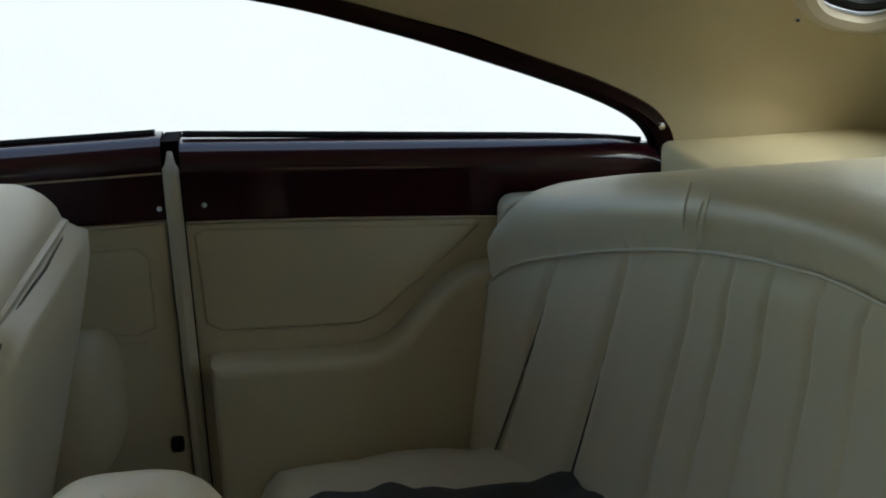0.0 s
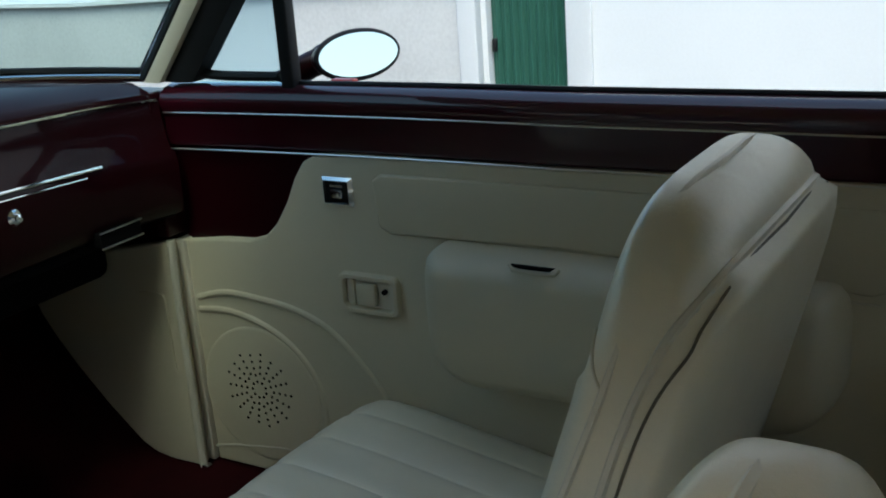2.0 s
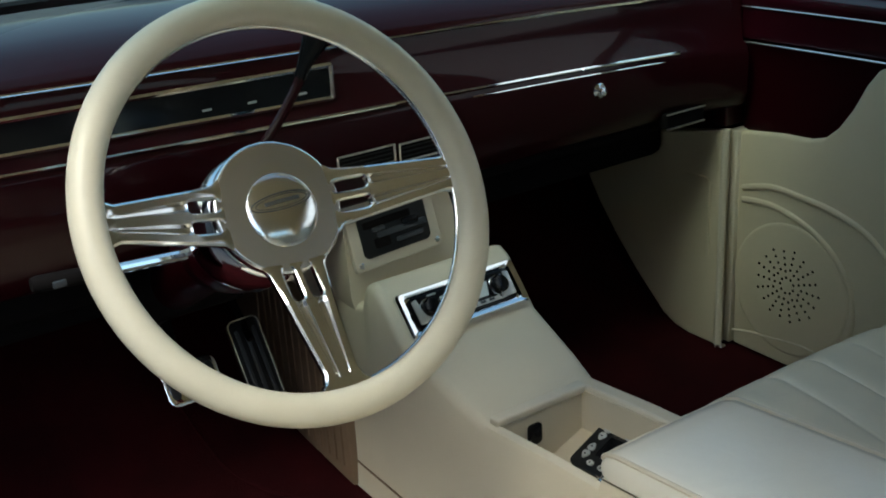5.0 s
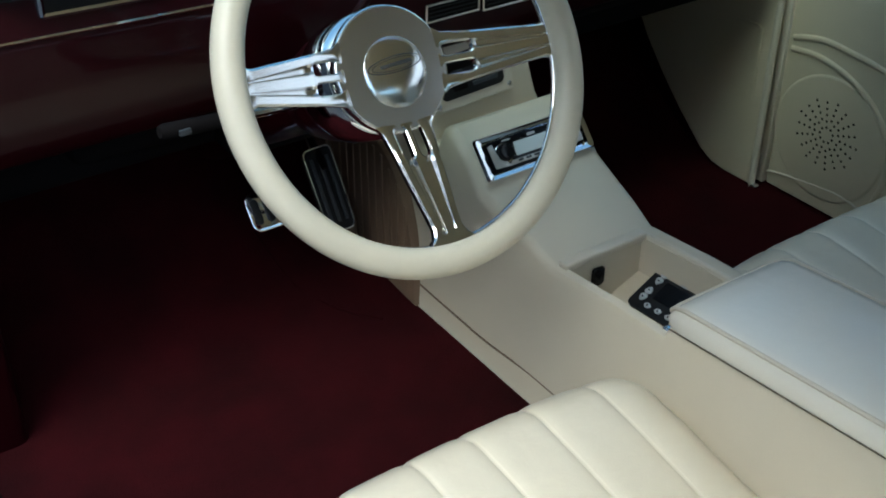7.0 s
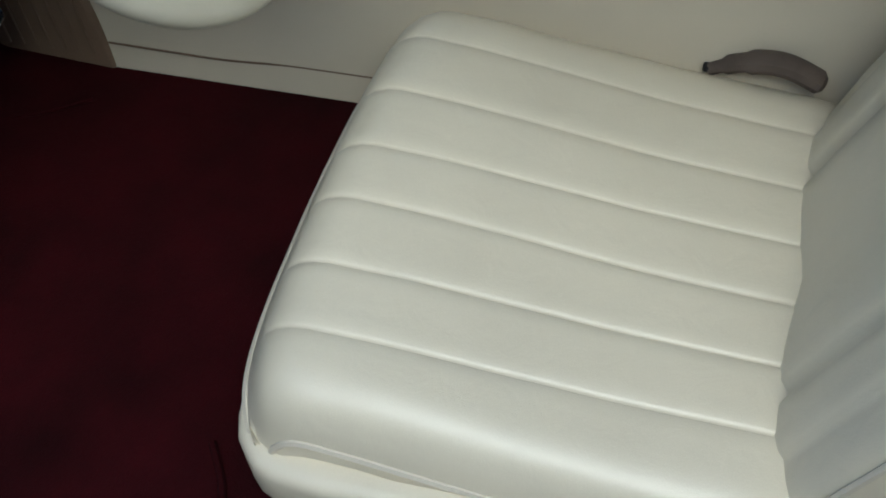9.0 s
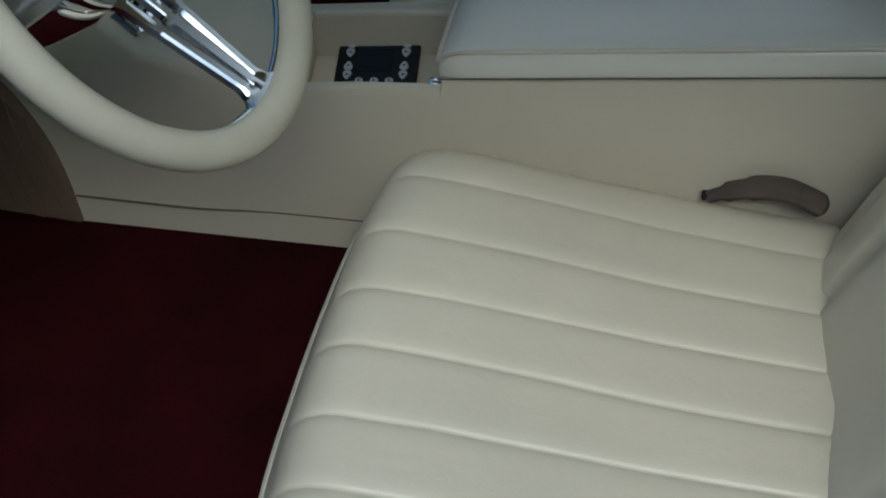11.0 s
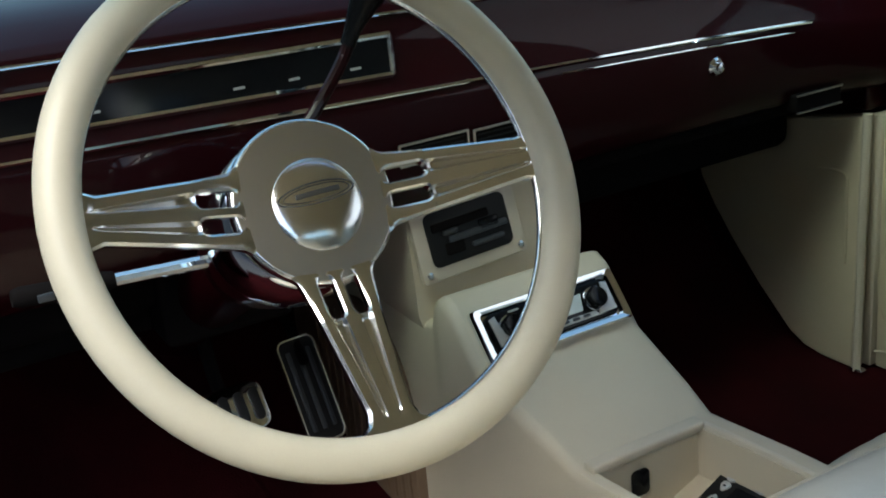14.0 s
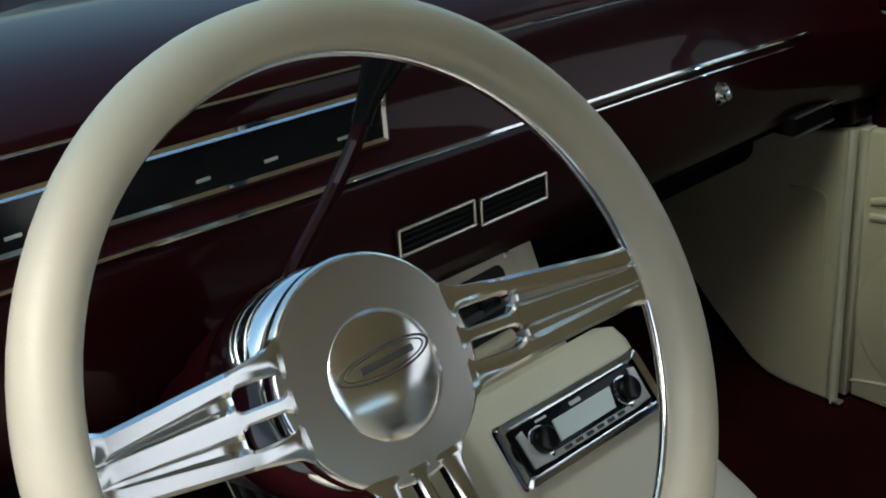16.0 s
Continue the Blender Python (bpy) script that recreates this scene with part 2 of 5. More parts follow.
tagged(link("floor", floor, CARPET, smooth=50), "deep red cut-pile carpet on the car floor", "carpet", kind="structure")
sill = tagged(link("door_sill", box(-0.83, -0.802, -0.36, 0.80, 0.0, 0.032, 0.006), CARPET), "red carpeted sill along the open driver's doorway", "sill", kind="structure")
part("rocker", box(-0.90, -0.832, -0.40, 0.84, -0.12, 0.03, 0.02), MAROON, sill, "maroon outer rocker panel")
mat_edge = tagged(link("carpet_edge", tube(spline([(-0.645, 0.43, 0.034), (-0.69, 0.40, 0.034), (-0.735, 0.385, 0.036)], 5), 0.0045, 6), CARPET), "bound edge of the red carpet by the seat rail", "carpet edge", kind="structure")
seam = tube(spline([(-0.29, 1.05, 0.125), (-0.265, 0.95, 0.047), (-0.235, 0.87, 0.035), (-0.19, 0.80, 0.035)], 6), 0.0035, 6)
tagged(link("carpet_seam", seam, CARPET), "sewn seam in the red carpet beside the tunnel", "carpet seam", kind="structure")
firewall = tagged(link("firewall", join(box(-0.72, 0.72, 1.27, 1.31, 0.05, 0.72)), DARK), "dark firewall under the dashboard", "firewall", kind="structure")

# outer body: bonnet, wings and the sides that close the cabin
bonnet = thing("bonnet", "glossy maroon bonnet ahead of the windscreen", "car bonnet", kind="structure")
part("cowl", join(box(-0.80, 0.80, 1.122, 1.34, 0.50, 0.640, 0.01), box(-0.84, -0.712, 0.80, 1.13, 0.40, 0.62, 0.01)), MAROON, bonnet, "maroon cowl under the windscreen")
part("panel", loft([[(-0.80, y, 0.30), (-0.78, y, z - 0.10), (-0.55, y, z - 0.02), (0, y, z), (0.55, y, z - 0.02), (0.78, y, z - 0.10), (0.80, y, 0.30)] for y, z in ((1.315, 0.62), (1.7, 0.575), (2.1, 0.50), (2.45, 0.38))]), MAROON, bonnet)
left = thing("body_side", "maroon body side that closes the driver's corner", "car body", kind="structure")
part("cowl_side", box(-0.84, -0.735, 0.84, 1.27, 0.0, 0.68, 0.015), MAROON, left)
part("quarter_side", box(-0.80, -0.66, -1.5, -0.40, -0.05, 0.64, 0.03), MAROON, left)
right = thing("body_side", "maroon outer skin beyond the passenger door", "car body", kind="structure")
part("door_skin", box(0.705, 0.76, -0.345, 0.78, -0.08, 0.655, 0.02), MAROON, right)
part("quarter_skin", box(0.705, 0.76, -1.55, -0.355, -0.08, 0.60, 0.02), MAROON, right)
part("cowl_side", join(box(0.632, 0.76, 0.80, 1.27, -0.08, 0.60, 0.01), box(0.600, 0.70, 0.795, 1.125, 0.46, 0.660, 0.008), box(0.612, 0.70, 0.771, 0.80, 0.435, 0.664, 0.004)), MAROON, right)


tail = thing("boot", "glossy maroon boot behind the rear window", "car boot", kind="structure")
part("panel", loft([[(-0.78, y, -0.05), (-0.76, y, z - 0.10), (-0.5, y, z - 0.02), (0, y, z), (0.5, y, z - 0.02), (0.76, y, z - 0.10), (0.78, y, -0.05)] for y, z in ((-1.53, 0.64), (-1.8, 0.58), (-2.1, 0.46), (-2.3, 0.25))]), MAROON, tail)
for wx in (-0.66, 0.66):
    for wy in (1.78, -1.35):
        tyre = part("wheel", lathe([(0.20, -0.09), (0.31, -0.10), (0.33, -0.07), (0.33, 0.07), (0.31, 0.10), (0.20, 0.09)], 40, pose(wx, wy, -0.19, 0, 90, 0)), RUBBER, left if wx < 0 else right, "black road wheel")
        part("rim", lathe([(0.01, -0.08), (0.19, -0.085), (0.199, -0.06), (0.199, 0.06), (0.19, 0.085), (0.01, 0.08)], 32, pose(wx, wy, -0.19, 0, 90, 0)), BILLET, tyre, "bright wheel rim")

# ---------------------------------------------------------------- roof, pillars and windows
def edge(y, side):
    """Where the headliner meets the window: half-width and height at a station along the car."""
    ys = [-1.5, -1.2, -0.96, -0.91, -0.885, -0.83, -0.68, -0.48, -0.2, 0.1, 0.5]
    zr = [0.66, 0.64, 0.632, 0.652, 0.690, 0.728, 0.788, 0.850, 0.908, 0.97, 1.00]
    zl = [0.66, 0.64, 0.645, 0.66, 0.80, 0.95, 1.03, 1.06, 1.06, 1.05, 1.02]
    xr = [0.50, 0.60, 0.639, 0.637, 0.630, 0.622, 0.61, 0.60, 0.58, 0.57, 0.56]
    return float(np.interp(y, ys, xr)), float(np.interp(y, ys, zr if side > 0 else zl))


def crown(y):
    return float(np.interp(y, [-1.55, -1.4, -1.2, -1.0, -0.8, -0.4, 0.1, 0.5], [0.67, 0.74, 0.86, 0.965, 1.03, 1.085, 1.08, 1.04]))


def roof_point(y, a, lift=0.0):
    """A point of the headliner; a runs from 0 at the passenger's side to pi at the driver's."""
    side = 1 if a < math.pi / 2 else -1
    w, z0 = edge(y, side)
    c, s = math.cos(a), math.sin(a)
    x = side * (w + lift) * abs(c) ** 0.62
    return Vector((x, y, z0 + (crown(y) + lift - z0) * max(s, 0) ** 0.85))


NA = 48
roof_ys = [0.5 - 2.02 * i / 84 for i in range(85)]
RWY, RWA, RWH = -1.085, 1.07, 0.095  # rear window: centre station, half-angle, half-length


def in_rear_window(y, a):
    return abs((a - math.pi / 2) / RWA) ** 2.6 + abs((y - RWY) / RWH) ** 2.6 < 1


def roof_mesh(lift, inner):
    bm = bmesh.new()
    grid = [[bm.verts.new(roof_point(y, math.pi * k / NA, lift)) for k in range(NA + 1)] for y in roof_ys]
    for i in range(len(roof_ys) - 1):
        for k in range(NA):
            if not in_rear_window(RWY + ((roof_ys[i] + roof_ys[i + 1]) / 2 - RWY) / (1 + 25 * lift), math.pi / 2 + (math.pi * (k + 0.5) / NA - math.pi / 2) / (1 + 9 * lift)):
                bm.faces.new((grid[i][k], grid[i][k + 1], grid[i + 1][k + 1], grid[i + 1][k]))
    return bm


roof = tagged(link("ceiling", roof_mesh(0.0, True), HEADLINER, smooth=180), "cream cloth headliner sweeping down to the rear seat", "headliner", kind="structure")
skin = tagged(link("roof", roof_mesh(0.03, False), MAROON, smooth=180), "glossy maroon outer roof", "car roof", kind="structure")
back_window = thing("window_rear", "small rear window with cream rubber surround", "window", kind="structure")
outline = []
for k in range(72):
    q = math.tau * k / 72
    ca, sa = math.cos(q), math.sin(q)
    outline.append((RWY + RWH * math.copysign(abs(sa) ** 0.77, sa), math.pi / 2 + RWA * math.copysign(abs(ca) ** 0.77, ca)))
part("surround", tube([roof_point(y, a, -0.004) for y, a in outline], 0.020, 8, True, 0.6), PIPING, back_window, "cream surround")
part("seal", tube([roof_point(RWY + (y - RWY) * 0.86, math.pi / 2 + (a - math.pi / 2) * 0.93, 0.004) for y, a in outline], 0.012, 8, True, 0.7), RUBBER, back_window, "black rubber seal")
bmw = bmesh.new()
bmw.faces.new([bmw.verts.new(roof_point(RWY + (y - RWY) * 0.9, math.pi / 2 + (a - math.pi / 2) * 0.95, 0.012)) for y, a in outline])
bmesh.ops.triangulate(bmw, faces=bmw.faces)
pane = part("pane", bmw, GLASS, back_window)
pane.visible_shadow = False
for a in (1.1, -1.1):
    p = roof_point(RWY + RWH * 0.5, math.pi / 2 - RWA * 1.02 * (1 if a > 0 else -1), -0.012)
    part("screw", lathe([(0.0045, -0.002), (0.0045, 0.001), (0.002, 0.002)], 8, Matrix.Translation(p)), CHROME, back_window)

# the quarter window's maroon frame: an arch from the roof down to the belt
ARC = [(-0.20, 0.895), (-0.46, 0.844), (-0.60, 0.804), (-0.716, 0.763), (-0.820, 0.722), (-0.885, 0.688), (-0.911, 0.660), (-0.917, 0.634)]
arc = spline([(edge(y, 1)[0] + 0.012, y, z) for y, z in ARC], 6)
quarter_window = thing("window_quarter", "arched open quarter window framed in maroon", "window", kind="structure")
rows_ = []
for i, p in enumerate(arc):
    d = (arc[min(i + 1, len(arc) - 1)] - arc[max(i - 1, 0)]).normalized()
    up = Vector((0, -d.z, d.y)) * -1
    wd = 0.0105
    rows_.append([p + up * a + Vector((b, 0, 0)) for a, b in ((-wd, -0.012), (-wd * 0.4, -0.018), (wd * 0.7, -0.016), (wd, -0.006), (wd, 0.03), (-wd, 0.03))])
part("frame", loft(rows_), MAROON, quarter_window, "glossy maroon frame")
part("seal", tube([p + Vector((0.0, -0.012, -0.012)) * -1 + Vector((0.008, 0, -0.018)) for p in arc], 0.005, 6), RUBBER, quarter_window, "black rubber seal")
sc = arc[-9] + Vector((-0.018, 0, 0))
part("screw", lathe([(0.004, 0.0), (0.004, 0.003), (0.002, 0.004)], 8, Matrix.Translation(sc) @ pose(0, 0, 0, 0, -90, 0)), CHROME, quarter_window)

# windscreen with its pillar
pillar_pts = [(0.655, 0.80, 0.680), (0.645, 0.715, 0.775), (0.625, 0.60, 0.90), (0.59, 0.49, 1.005)]
pillar = thing("windscreen_pillar", "windscreen pillar trimmed in cream with black rubber edges", "pillar", kind="structure")


def pillar_strip(dy, w, t, dx):
    return loft([[(p.x + dx + a, p.y + dy + b, p.z) for a, b in ((-t, -w), (-t * 1.3, 0), (-t, w), (t, w), (t, -w))] for p in spline(pillar_pts, 6)])


part("inner_trim", pillar_strip(-0.022, 0.016, 0.012, -0.012), PIPING, pillar, "cream inner trim")
part("vent_channel", pillar_strip(-0.066, 0.028, 0.016, 0.004), RUBBER, pillar, "black vent window channel")
part("screen_seal", pillar_strip(0.012, 0.012, 0.010, 0.004), RUBBER, pillar, "black windscreen rubber")
part("outer_bead", pillar_strip(0.034, 0.008, 0.006, 0.012), CHROME, pillar, "bright windscreen bead")
part("header", tube(spline([(-0.59, 0.50, 1.02), (0, 0.56, 1.045), (0.59, 0.49, 1.01)], 8), 0.028, 8), HEADLINER, pillar, "cream windscreen header")
screen = thing("windscreen", "curved clear windscreen with a black rubber base", "windscreen", kind="structure")
ws_rows = []
for k in range(25):
    u = -1 + 2 * k / 24
    base = Vector((0.675 * u, 1.10 - 0.27 * abs(u) ** 2.2, 0.738 - 0.05 * abs(u) ** 2.5))
    top = Vector((0.60 * u, 0.57 - 0.07 * abs(u) ** 2, 1.04 - 0.02 * abs(u) ** 2))
    ws_rows.append([base.lerp(top, v / 6) for v in range(7)])
g = part("pane", loft(ws_rows, caps=False, closed=False), SCREEN, screen)
part("base_seal", tube([r[0] + Vector((0, -0.006, 0.0)) for r in ws_rows], 0.007, 8), RUBBER, screen, "black rubber seal")
# added chrome bar, drawn for the pale reflection below the seal
part("reflection_bar", tube([r[0] + Vector((0, -0.024, -0.010)) for r in ws_rows], 0.006, 8), CHROME, screen, "bright bar in place of the reflection on the dash top")
lp = [(-p[0], p[1], p[2]) for p in pillar_pts]
part("far_pillar", tube(spline(lp, 6), 0.022, 8), RUBBER, screen, "black pillar on the driver's side")

# vent window and its post in the passenger door
vent = thing("window_vent", "blue tinted vent window with a black post", "window", kind="structure")
part("post", box(0.648, 0.672, 0.519, 0.541, 0.668, 0.99, 0.004), RUBBER, vent, "black post")
bmv = prism([(0.545, 0.675), (0.545, 0.97), (0.575, 0.97), (0.70, 0.80), (0.735, 0.72), (0.70, 0.675)], "x", 0.659, 0.662)
pv = part("pane", bmv, TINT, vent, "pale blue tinted pane")
pv.visible_shadow = False
part("frame", tube(spline([(0.66, 0.55, 0.690), (0.66, 0.66, 0.689), (0.66, 0.70, 0.695), (0.66, 0.712, 0.72), (0.66, 0.665, 0.785), (0.66, 0.60, 0.87)], 6), 0.0075, 8), RUBBER, vent, "black rubber channel")

# ---------------------------------------------------------------- passenger door
door = thing("door_1", "closed passenger door, cream vinyl below a maroon painted top", "car door", kind="structure")
panel_outline = [(-0.335, 0.035), (0.755, 0.035), (0.762, 0.425), (0.68, 0.436), (0.625, 0.439), (0.595, 0.448), (0.570, 0.470), (0.546, 0.505), (0.526, 0.545), (0.508, 0.570), (0.485, 0.582), (0.43, 0.586), (0.1, 0.587), (-0.335, 0.594)]
part("panel", prism(panel_outline, "x", D, D + 0.03, 0.005, 3), DOORVINYL, door, "cream vinyl door panel")
part("inner_skin", box(0.650, 0.70, -0.337, 0.768, 0.031, 0.60, 0.004), MAROON, door, "dark maroon metal inner skin")
TOP = [(0.690, 0.592), (0.640, 0.590), (0.637, 0.600), (0.637, 0.640), (0.632, 0.648), (0.630, 0.660), (0.634, 0.670), (0.646, 0.679), (0.664, 0.683), (0.690, 0.681)]


def belt(y0, y1, n, drop=0.0, lift=0.0):
    out = []
    for k in range(n + 1):
        y = y0 + (y1 - y0) * k / n
        s = 0.006 * (y - 0.1) / -0.45 if y < 0.1 else -0.008 * ((y - 0.1) / 0.65) ** 2
        t = 0.0
        if drop:
            s, t = -0.002 - 0.055 * (-0.357 - y), max(0.0, (-0.86 - y) / 0.125) ** 1.5
        out.append([(x + 0.004 * t, y, 0.627 + (z - 0.627) * (1 - 0.75 * t) + s + lift) for x, z in TOP])
    return out


part("top_rail", loft(belt(-0.337, 0.768, 24)), RAILPAINT, door, "glossy maroon top rail")


def belt_line(zx, y0, y1, n=20):
    out = []
    for k in range(n + 1):
        y = y0 + (y1 - y0) * k / n
        s = 0.006 * (y - 0.1) / -0.45 if y < 0.1 else -0.010 * ((y - 0.1) / 0.65) ** 2
        out.append((zx[0], y, zx[1] + s))
    return out


part("chrome_strip", tube(belt_line((0.6335, 0.644), -0.336, 0.767), 0.0014, 6), TRIM, door, "thin chrome strip")
part("chrome_strip", tube(belt_line((0.6345, 0.587), -0.336, 0.767), 0.0017, 6), TRIM, door, "thin chrome strip")
part("window_wiper", tube(belt_line((0.666, 0.684), -0.33, 0.52), 0.0042, 6), RUBBER, door, "black felt window strip")
part("screw", lathe([(0.0032, 0), (0.0032, 0.0015), (0.0015, 0.003)], 10, pose(D - 0.001, -0.330, 0.610, 0, -90, 0)), CHROME, door)
emb = [(0.380, 0.484), (0.386, 0.552), (0.372, 0.562), (-0.300, 0.566), (-0.312, 0.552), (-0.312, 0.470), (-0.290, 0.462), (-0.1, 0.474), (0.10, 0.480), (0.362, 0.474)]
part("embossed_field", prism(emb, "x", D - 0.004, D + 0.002, 0.0038, 3), DOORVINYL, door, "embossed cream field", smooth=60)
# arm rest, rounded at both ends
AR = []


def end_round(u, flat):
    """One over the middle, falling along a quarter circle to nothing at both ends."""
    k = max(0.0, (abs(u - 0.5) - flat) / (0.5 - flat))
    return math.sqrt(max(0.0, 1 - min(1.0, k) ** 2.2))


for k in range(41):
    u = 0.5 - 0.5 * math.cos(math.pi * k / 40)
    y = 0.287 - 0.557 * u
    th = 0.004 + 0.074 * end_round(u, 0.43)
    ht = 0.050 + 0.046 * end_round(u, 0.46)
    hb = 0.010 + 0.096 * end_round(u, 0.33) - 0.01 * u
    zc = 0.380
    AR.append([(D + 0.004, y, zc - hb), (D - th * 0.40, y, zc - hb * 0.98), (D - th * 0.70, y, zc - hb * 0.90), (D - th * 0.90, y, zc - hb * 0.70), (D - th * 0.98, y, zc - hb * 0.3), (D - th, y, zc + ht * 0.3), (D - th * 0.97, y, zc + ht * 0.70), (D - th * 0.85, y, zc + ht * 0.90), (D - th * 0.6, y, zc + ht * 0.97), (D - th * 0.3, y, zc + ht * 0.99), (D + 0.004, y, zc + ht)])
arm = part("arm_rest", loft(AR), DOORVINYL, door, "padded cream arm rest", smooth=70)
# solid black inset paints the shade inside the finger notch
part("pull_notch_shade", prism([(0.138, 0.002), (0.134, -0.0015), (0.126, -0.003), (0.084, -0.003), (0.077, 0.002)], "x", -0.002, 0.002, 0.0), DARK, arm, "black inset for the shade in the finger notch").location = (D - 0.066, 0.0, 0.4745)
part("slot_lip", tube([(D - 0.062, 0.144, 0.4735), (D - 0.066, 0.138, 0.468), (D - 0.068, 0.11, 0.466), (D - 0.066, 0.078, 0.467), (D - 0.062, 0.072, 0.4745)], 0.002, 6), DOORVINYL, arm)
# ridges that sweep round the loudspeaker
for pts, r in ((((0.748, 0.330), (0.69, 0.345), (0.627, 0.343), (0.56, 0.335), (0.495, 0.312), (0.44, 0.265), (0.400, 0.215), (0.365, 0.165)), 0.0062), (((0.748, 0.309), (0.69, 0.314), (0.631, 0.303), (0.58, 0.280), (0.544, 0.248), (0.520, 0.205), (0.515, 0.150), (0.528, 0.095)), 0.0062)):
    part("sewn_ridge", tube(spline([(D + 0.002, y, z) for y, z in pts], 6), r, 10), DOORVINYL, door, "raised cream piping ridge")
pad = lathe([(0.118, 0.0), (0.117, 0.0028), (0.112, 0.0042), (0.0005, 0.0045)], 40, pose(D + 0.002, 0.640, 0.175, 0, -90, 0))
speaker = part("speaker_pad", pad, DOORVINYL, door, "round cream speaker pad", smooth=60)
hole = bmesh.new()
bmesh.ops.create_circle(hole, cap_ends=True, radius=0.0026, segments=8)
hole_me = bpy.data.meshes.new("speaker_hole")
hole.to_mesh(hole_me)
hole.free()
hole_me.materials.append(DARK)
for i in range(18):
    a = math.tau * i / 18
    for j in range(5):
        if j == 0 and i % 2:
            continue
        r = 0.014 + 0.0115 * j + (0.004 if i % 2 else 0)
        h = new("speaker_hole", hole_me)
        h.parent = speaker
        h.matrix_local = Matrix.Translation((D - 0.0030, 0.642 + r * math.cos(a), 0.184 + r * math.sin(a))) @ pose(0, 0, 0, 0, -90, 0)
part("bottom_seam", tube(spline([(D - 0.001, 0.755, 0.06), (D - 0.001, 0.70, 0.072), (D - 0.001, 0.60, 0.085), (D - 0.001, 0.54, 0.075)], 6), 0.0022, 6), PIPING, door)
# door handle in its bezel
face = Matrix(((0, 0, -1, D + 0.002), (1, 0, 0, 0.406), (0, 1, 0, 0.379), (0, 0, 0, 1)))
ring_b = loft([[(x * s, y * t, z) for x, y in rounded(0.104, 0.062, 0.012)] for s, t, z in ((1, 1, 0), (1, 1, 0.008), (0.96, 0.93, 0.012), (0.86, 0.76, 0.012), (0.82, 0.70, 0.008), (0.82, 0.70, 0.002))])
handle = part("door_handle", moved(ring_b, face), DOORVINYL, door, "cream inside handle in a rounded bezel")
part("recess", moved(prism(rounded(0.084, 0.042, 0.006), "z", 0.0005, 0.003), face), PIPING, handle, "shaded cream recess")
part("lever", moved(prism(rounded(0.034, 0.034, 0.006), "z", 0.003, 0.013, 0.003), face @ Matrix.Translation((0.004, 0, 0))), DOORVINYL, handle, "cream pull lever")
part("lock_button", moved(lathe([(0.004, 0.0), (0.004, 0.006), (0.003, 0.007)], 12), face @ Matrix.Translation((-0.026, 0.006, 0.003))), DARK, handle, "black lock button")
part("divider", moved(prism(rounded(0.004, 0.040, 0.001), "z", 0.003, 0.009), face @ Matrix.Translation((0.028, 0, 0))), DOORVINYL, handle)
# window switch
sface = Matrix(((0, 0, -1, D + 0.001), (1, 0, 0, 0.447), (0, 1, 0, 0.531), (0, 0, 0, 1)))
switch = part("window_switch", moved(loft([[(x * s, y * s, z) for x, y in rounded(0.054, 0.043, 0.002, 2)] for s, z in ((1, 0), (1, 0.003), (0.80, 0.008), (0.76, 0.004), (0.76, 0.001))]), sface), CHROME, door, "chrome window switch bezel", smooth=20)
part("plate", moved(prism(rounded(0.042, 0.033, 0.002, 2), "z", 0.0005, 0.004), sface), GLOSSBLACK, switch, "black plate")
part("rocker", moved(prism(rounded(0.020, 0.014, 0.003, 3), "z", 0.004, 0.009, 0.002), sface @ Matrix.Translation((0, -0.003, 0))), CHROME, switch, "chrome rocker")
part("bar", moved(prism(rounded(0.022, 0.003, 0.001, 2), "z", 0.004, 0.007), sface @ Matrix.Translation((0, 0.009, 0))), CHROME, switch)
part("striker", box(D - 0.010, D + 0.01, -0.329, -0.314, 0.314, 0.332, 0.004), RUBBER, door, "black rubber striker")
part("lower_crease", tube([(D - 0.001, -0.30, 0.452), (D - 0.001, -0.25, 0.454), (D - 0.001, -0.15, 0.458)], 0.0018, 6), PIPING, door)

# ribbed draught strip between the door and the quarter panel
strip = tagged(link("door_seal", join(tube(spline([(0.640, -0.3465, 0.672), (0.632, -0.3465, 0.655), (0.628, -0.3465, 0.61), (0.630, -0.3465, 0.5), (0.631, -0.3465, 0.3), (0.632, -0.3465, 0.12), (0.633, -0.3465, 0.035)], 6), [0.003, 0.0035, 0.004, 0.0045, 0.005, 0.006] + [0.0092] * 31, 8)), PIPING), "cream rubber draught strip behind the door", "door seal", kind="structure")
# the gap's shade is a solid black filler behind the strip
tagged(link("gap_shade", box(0.642, 0.70, -0.3565, -0.3375, 0.03, 0.6835), DARK), "black filler for the shaded gap at the door's rear edge", "gap", kind="structure")

# mirror on the passenger door
MIRRORGLASS = material("silvered mirror glass", (0.70, 0.75, 0.77), 0.03, metal=1.0, var=0.01)
mirror = thing("wing_mirror", "maroon wing mirror on the passenger door", "mirror")
mz = Vector((-0.417, -0.899, 0.143)).normalized()
mx = Vector((0.907, -0.421, 0)).normalized()
my = mz.cross(mx)
mm = Matrix(((mx.x, my.x, mz.x, 0.795), (mx.y, my.y, mz.y, 0.508), (mx.z, my.z, mz.z, 0.700), (0, 0, 0, 1)))
part("housing", moved(lathe([(0.001, -0.075), (0.45, -0.068), (0.75, -0.045), (0.93, -0.02), (1.0, 0.0), (1.0, 0.006), (0.93, 0.010)], 40), mm @ Matrix.Diagonal((0.072, 0.035, 1, 1))), MAROON, mirror, "glossy maroon housing", smooth=60)
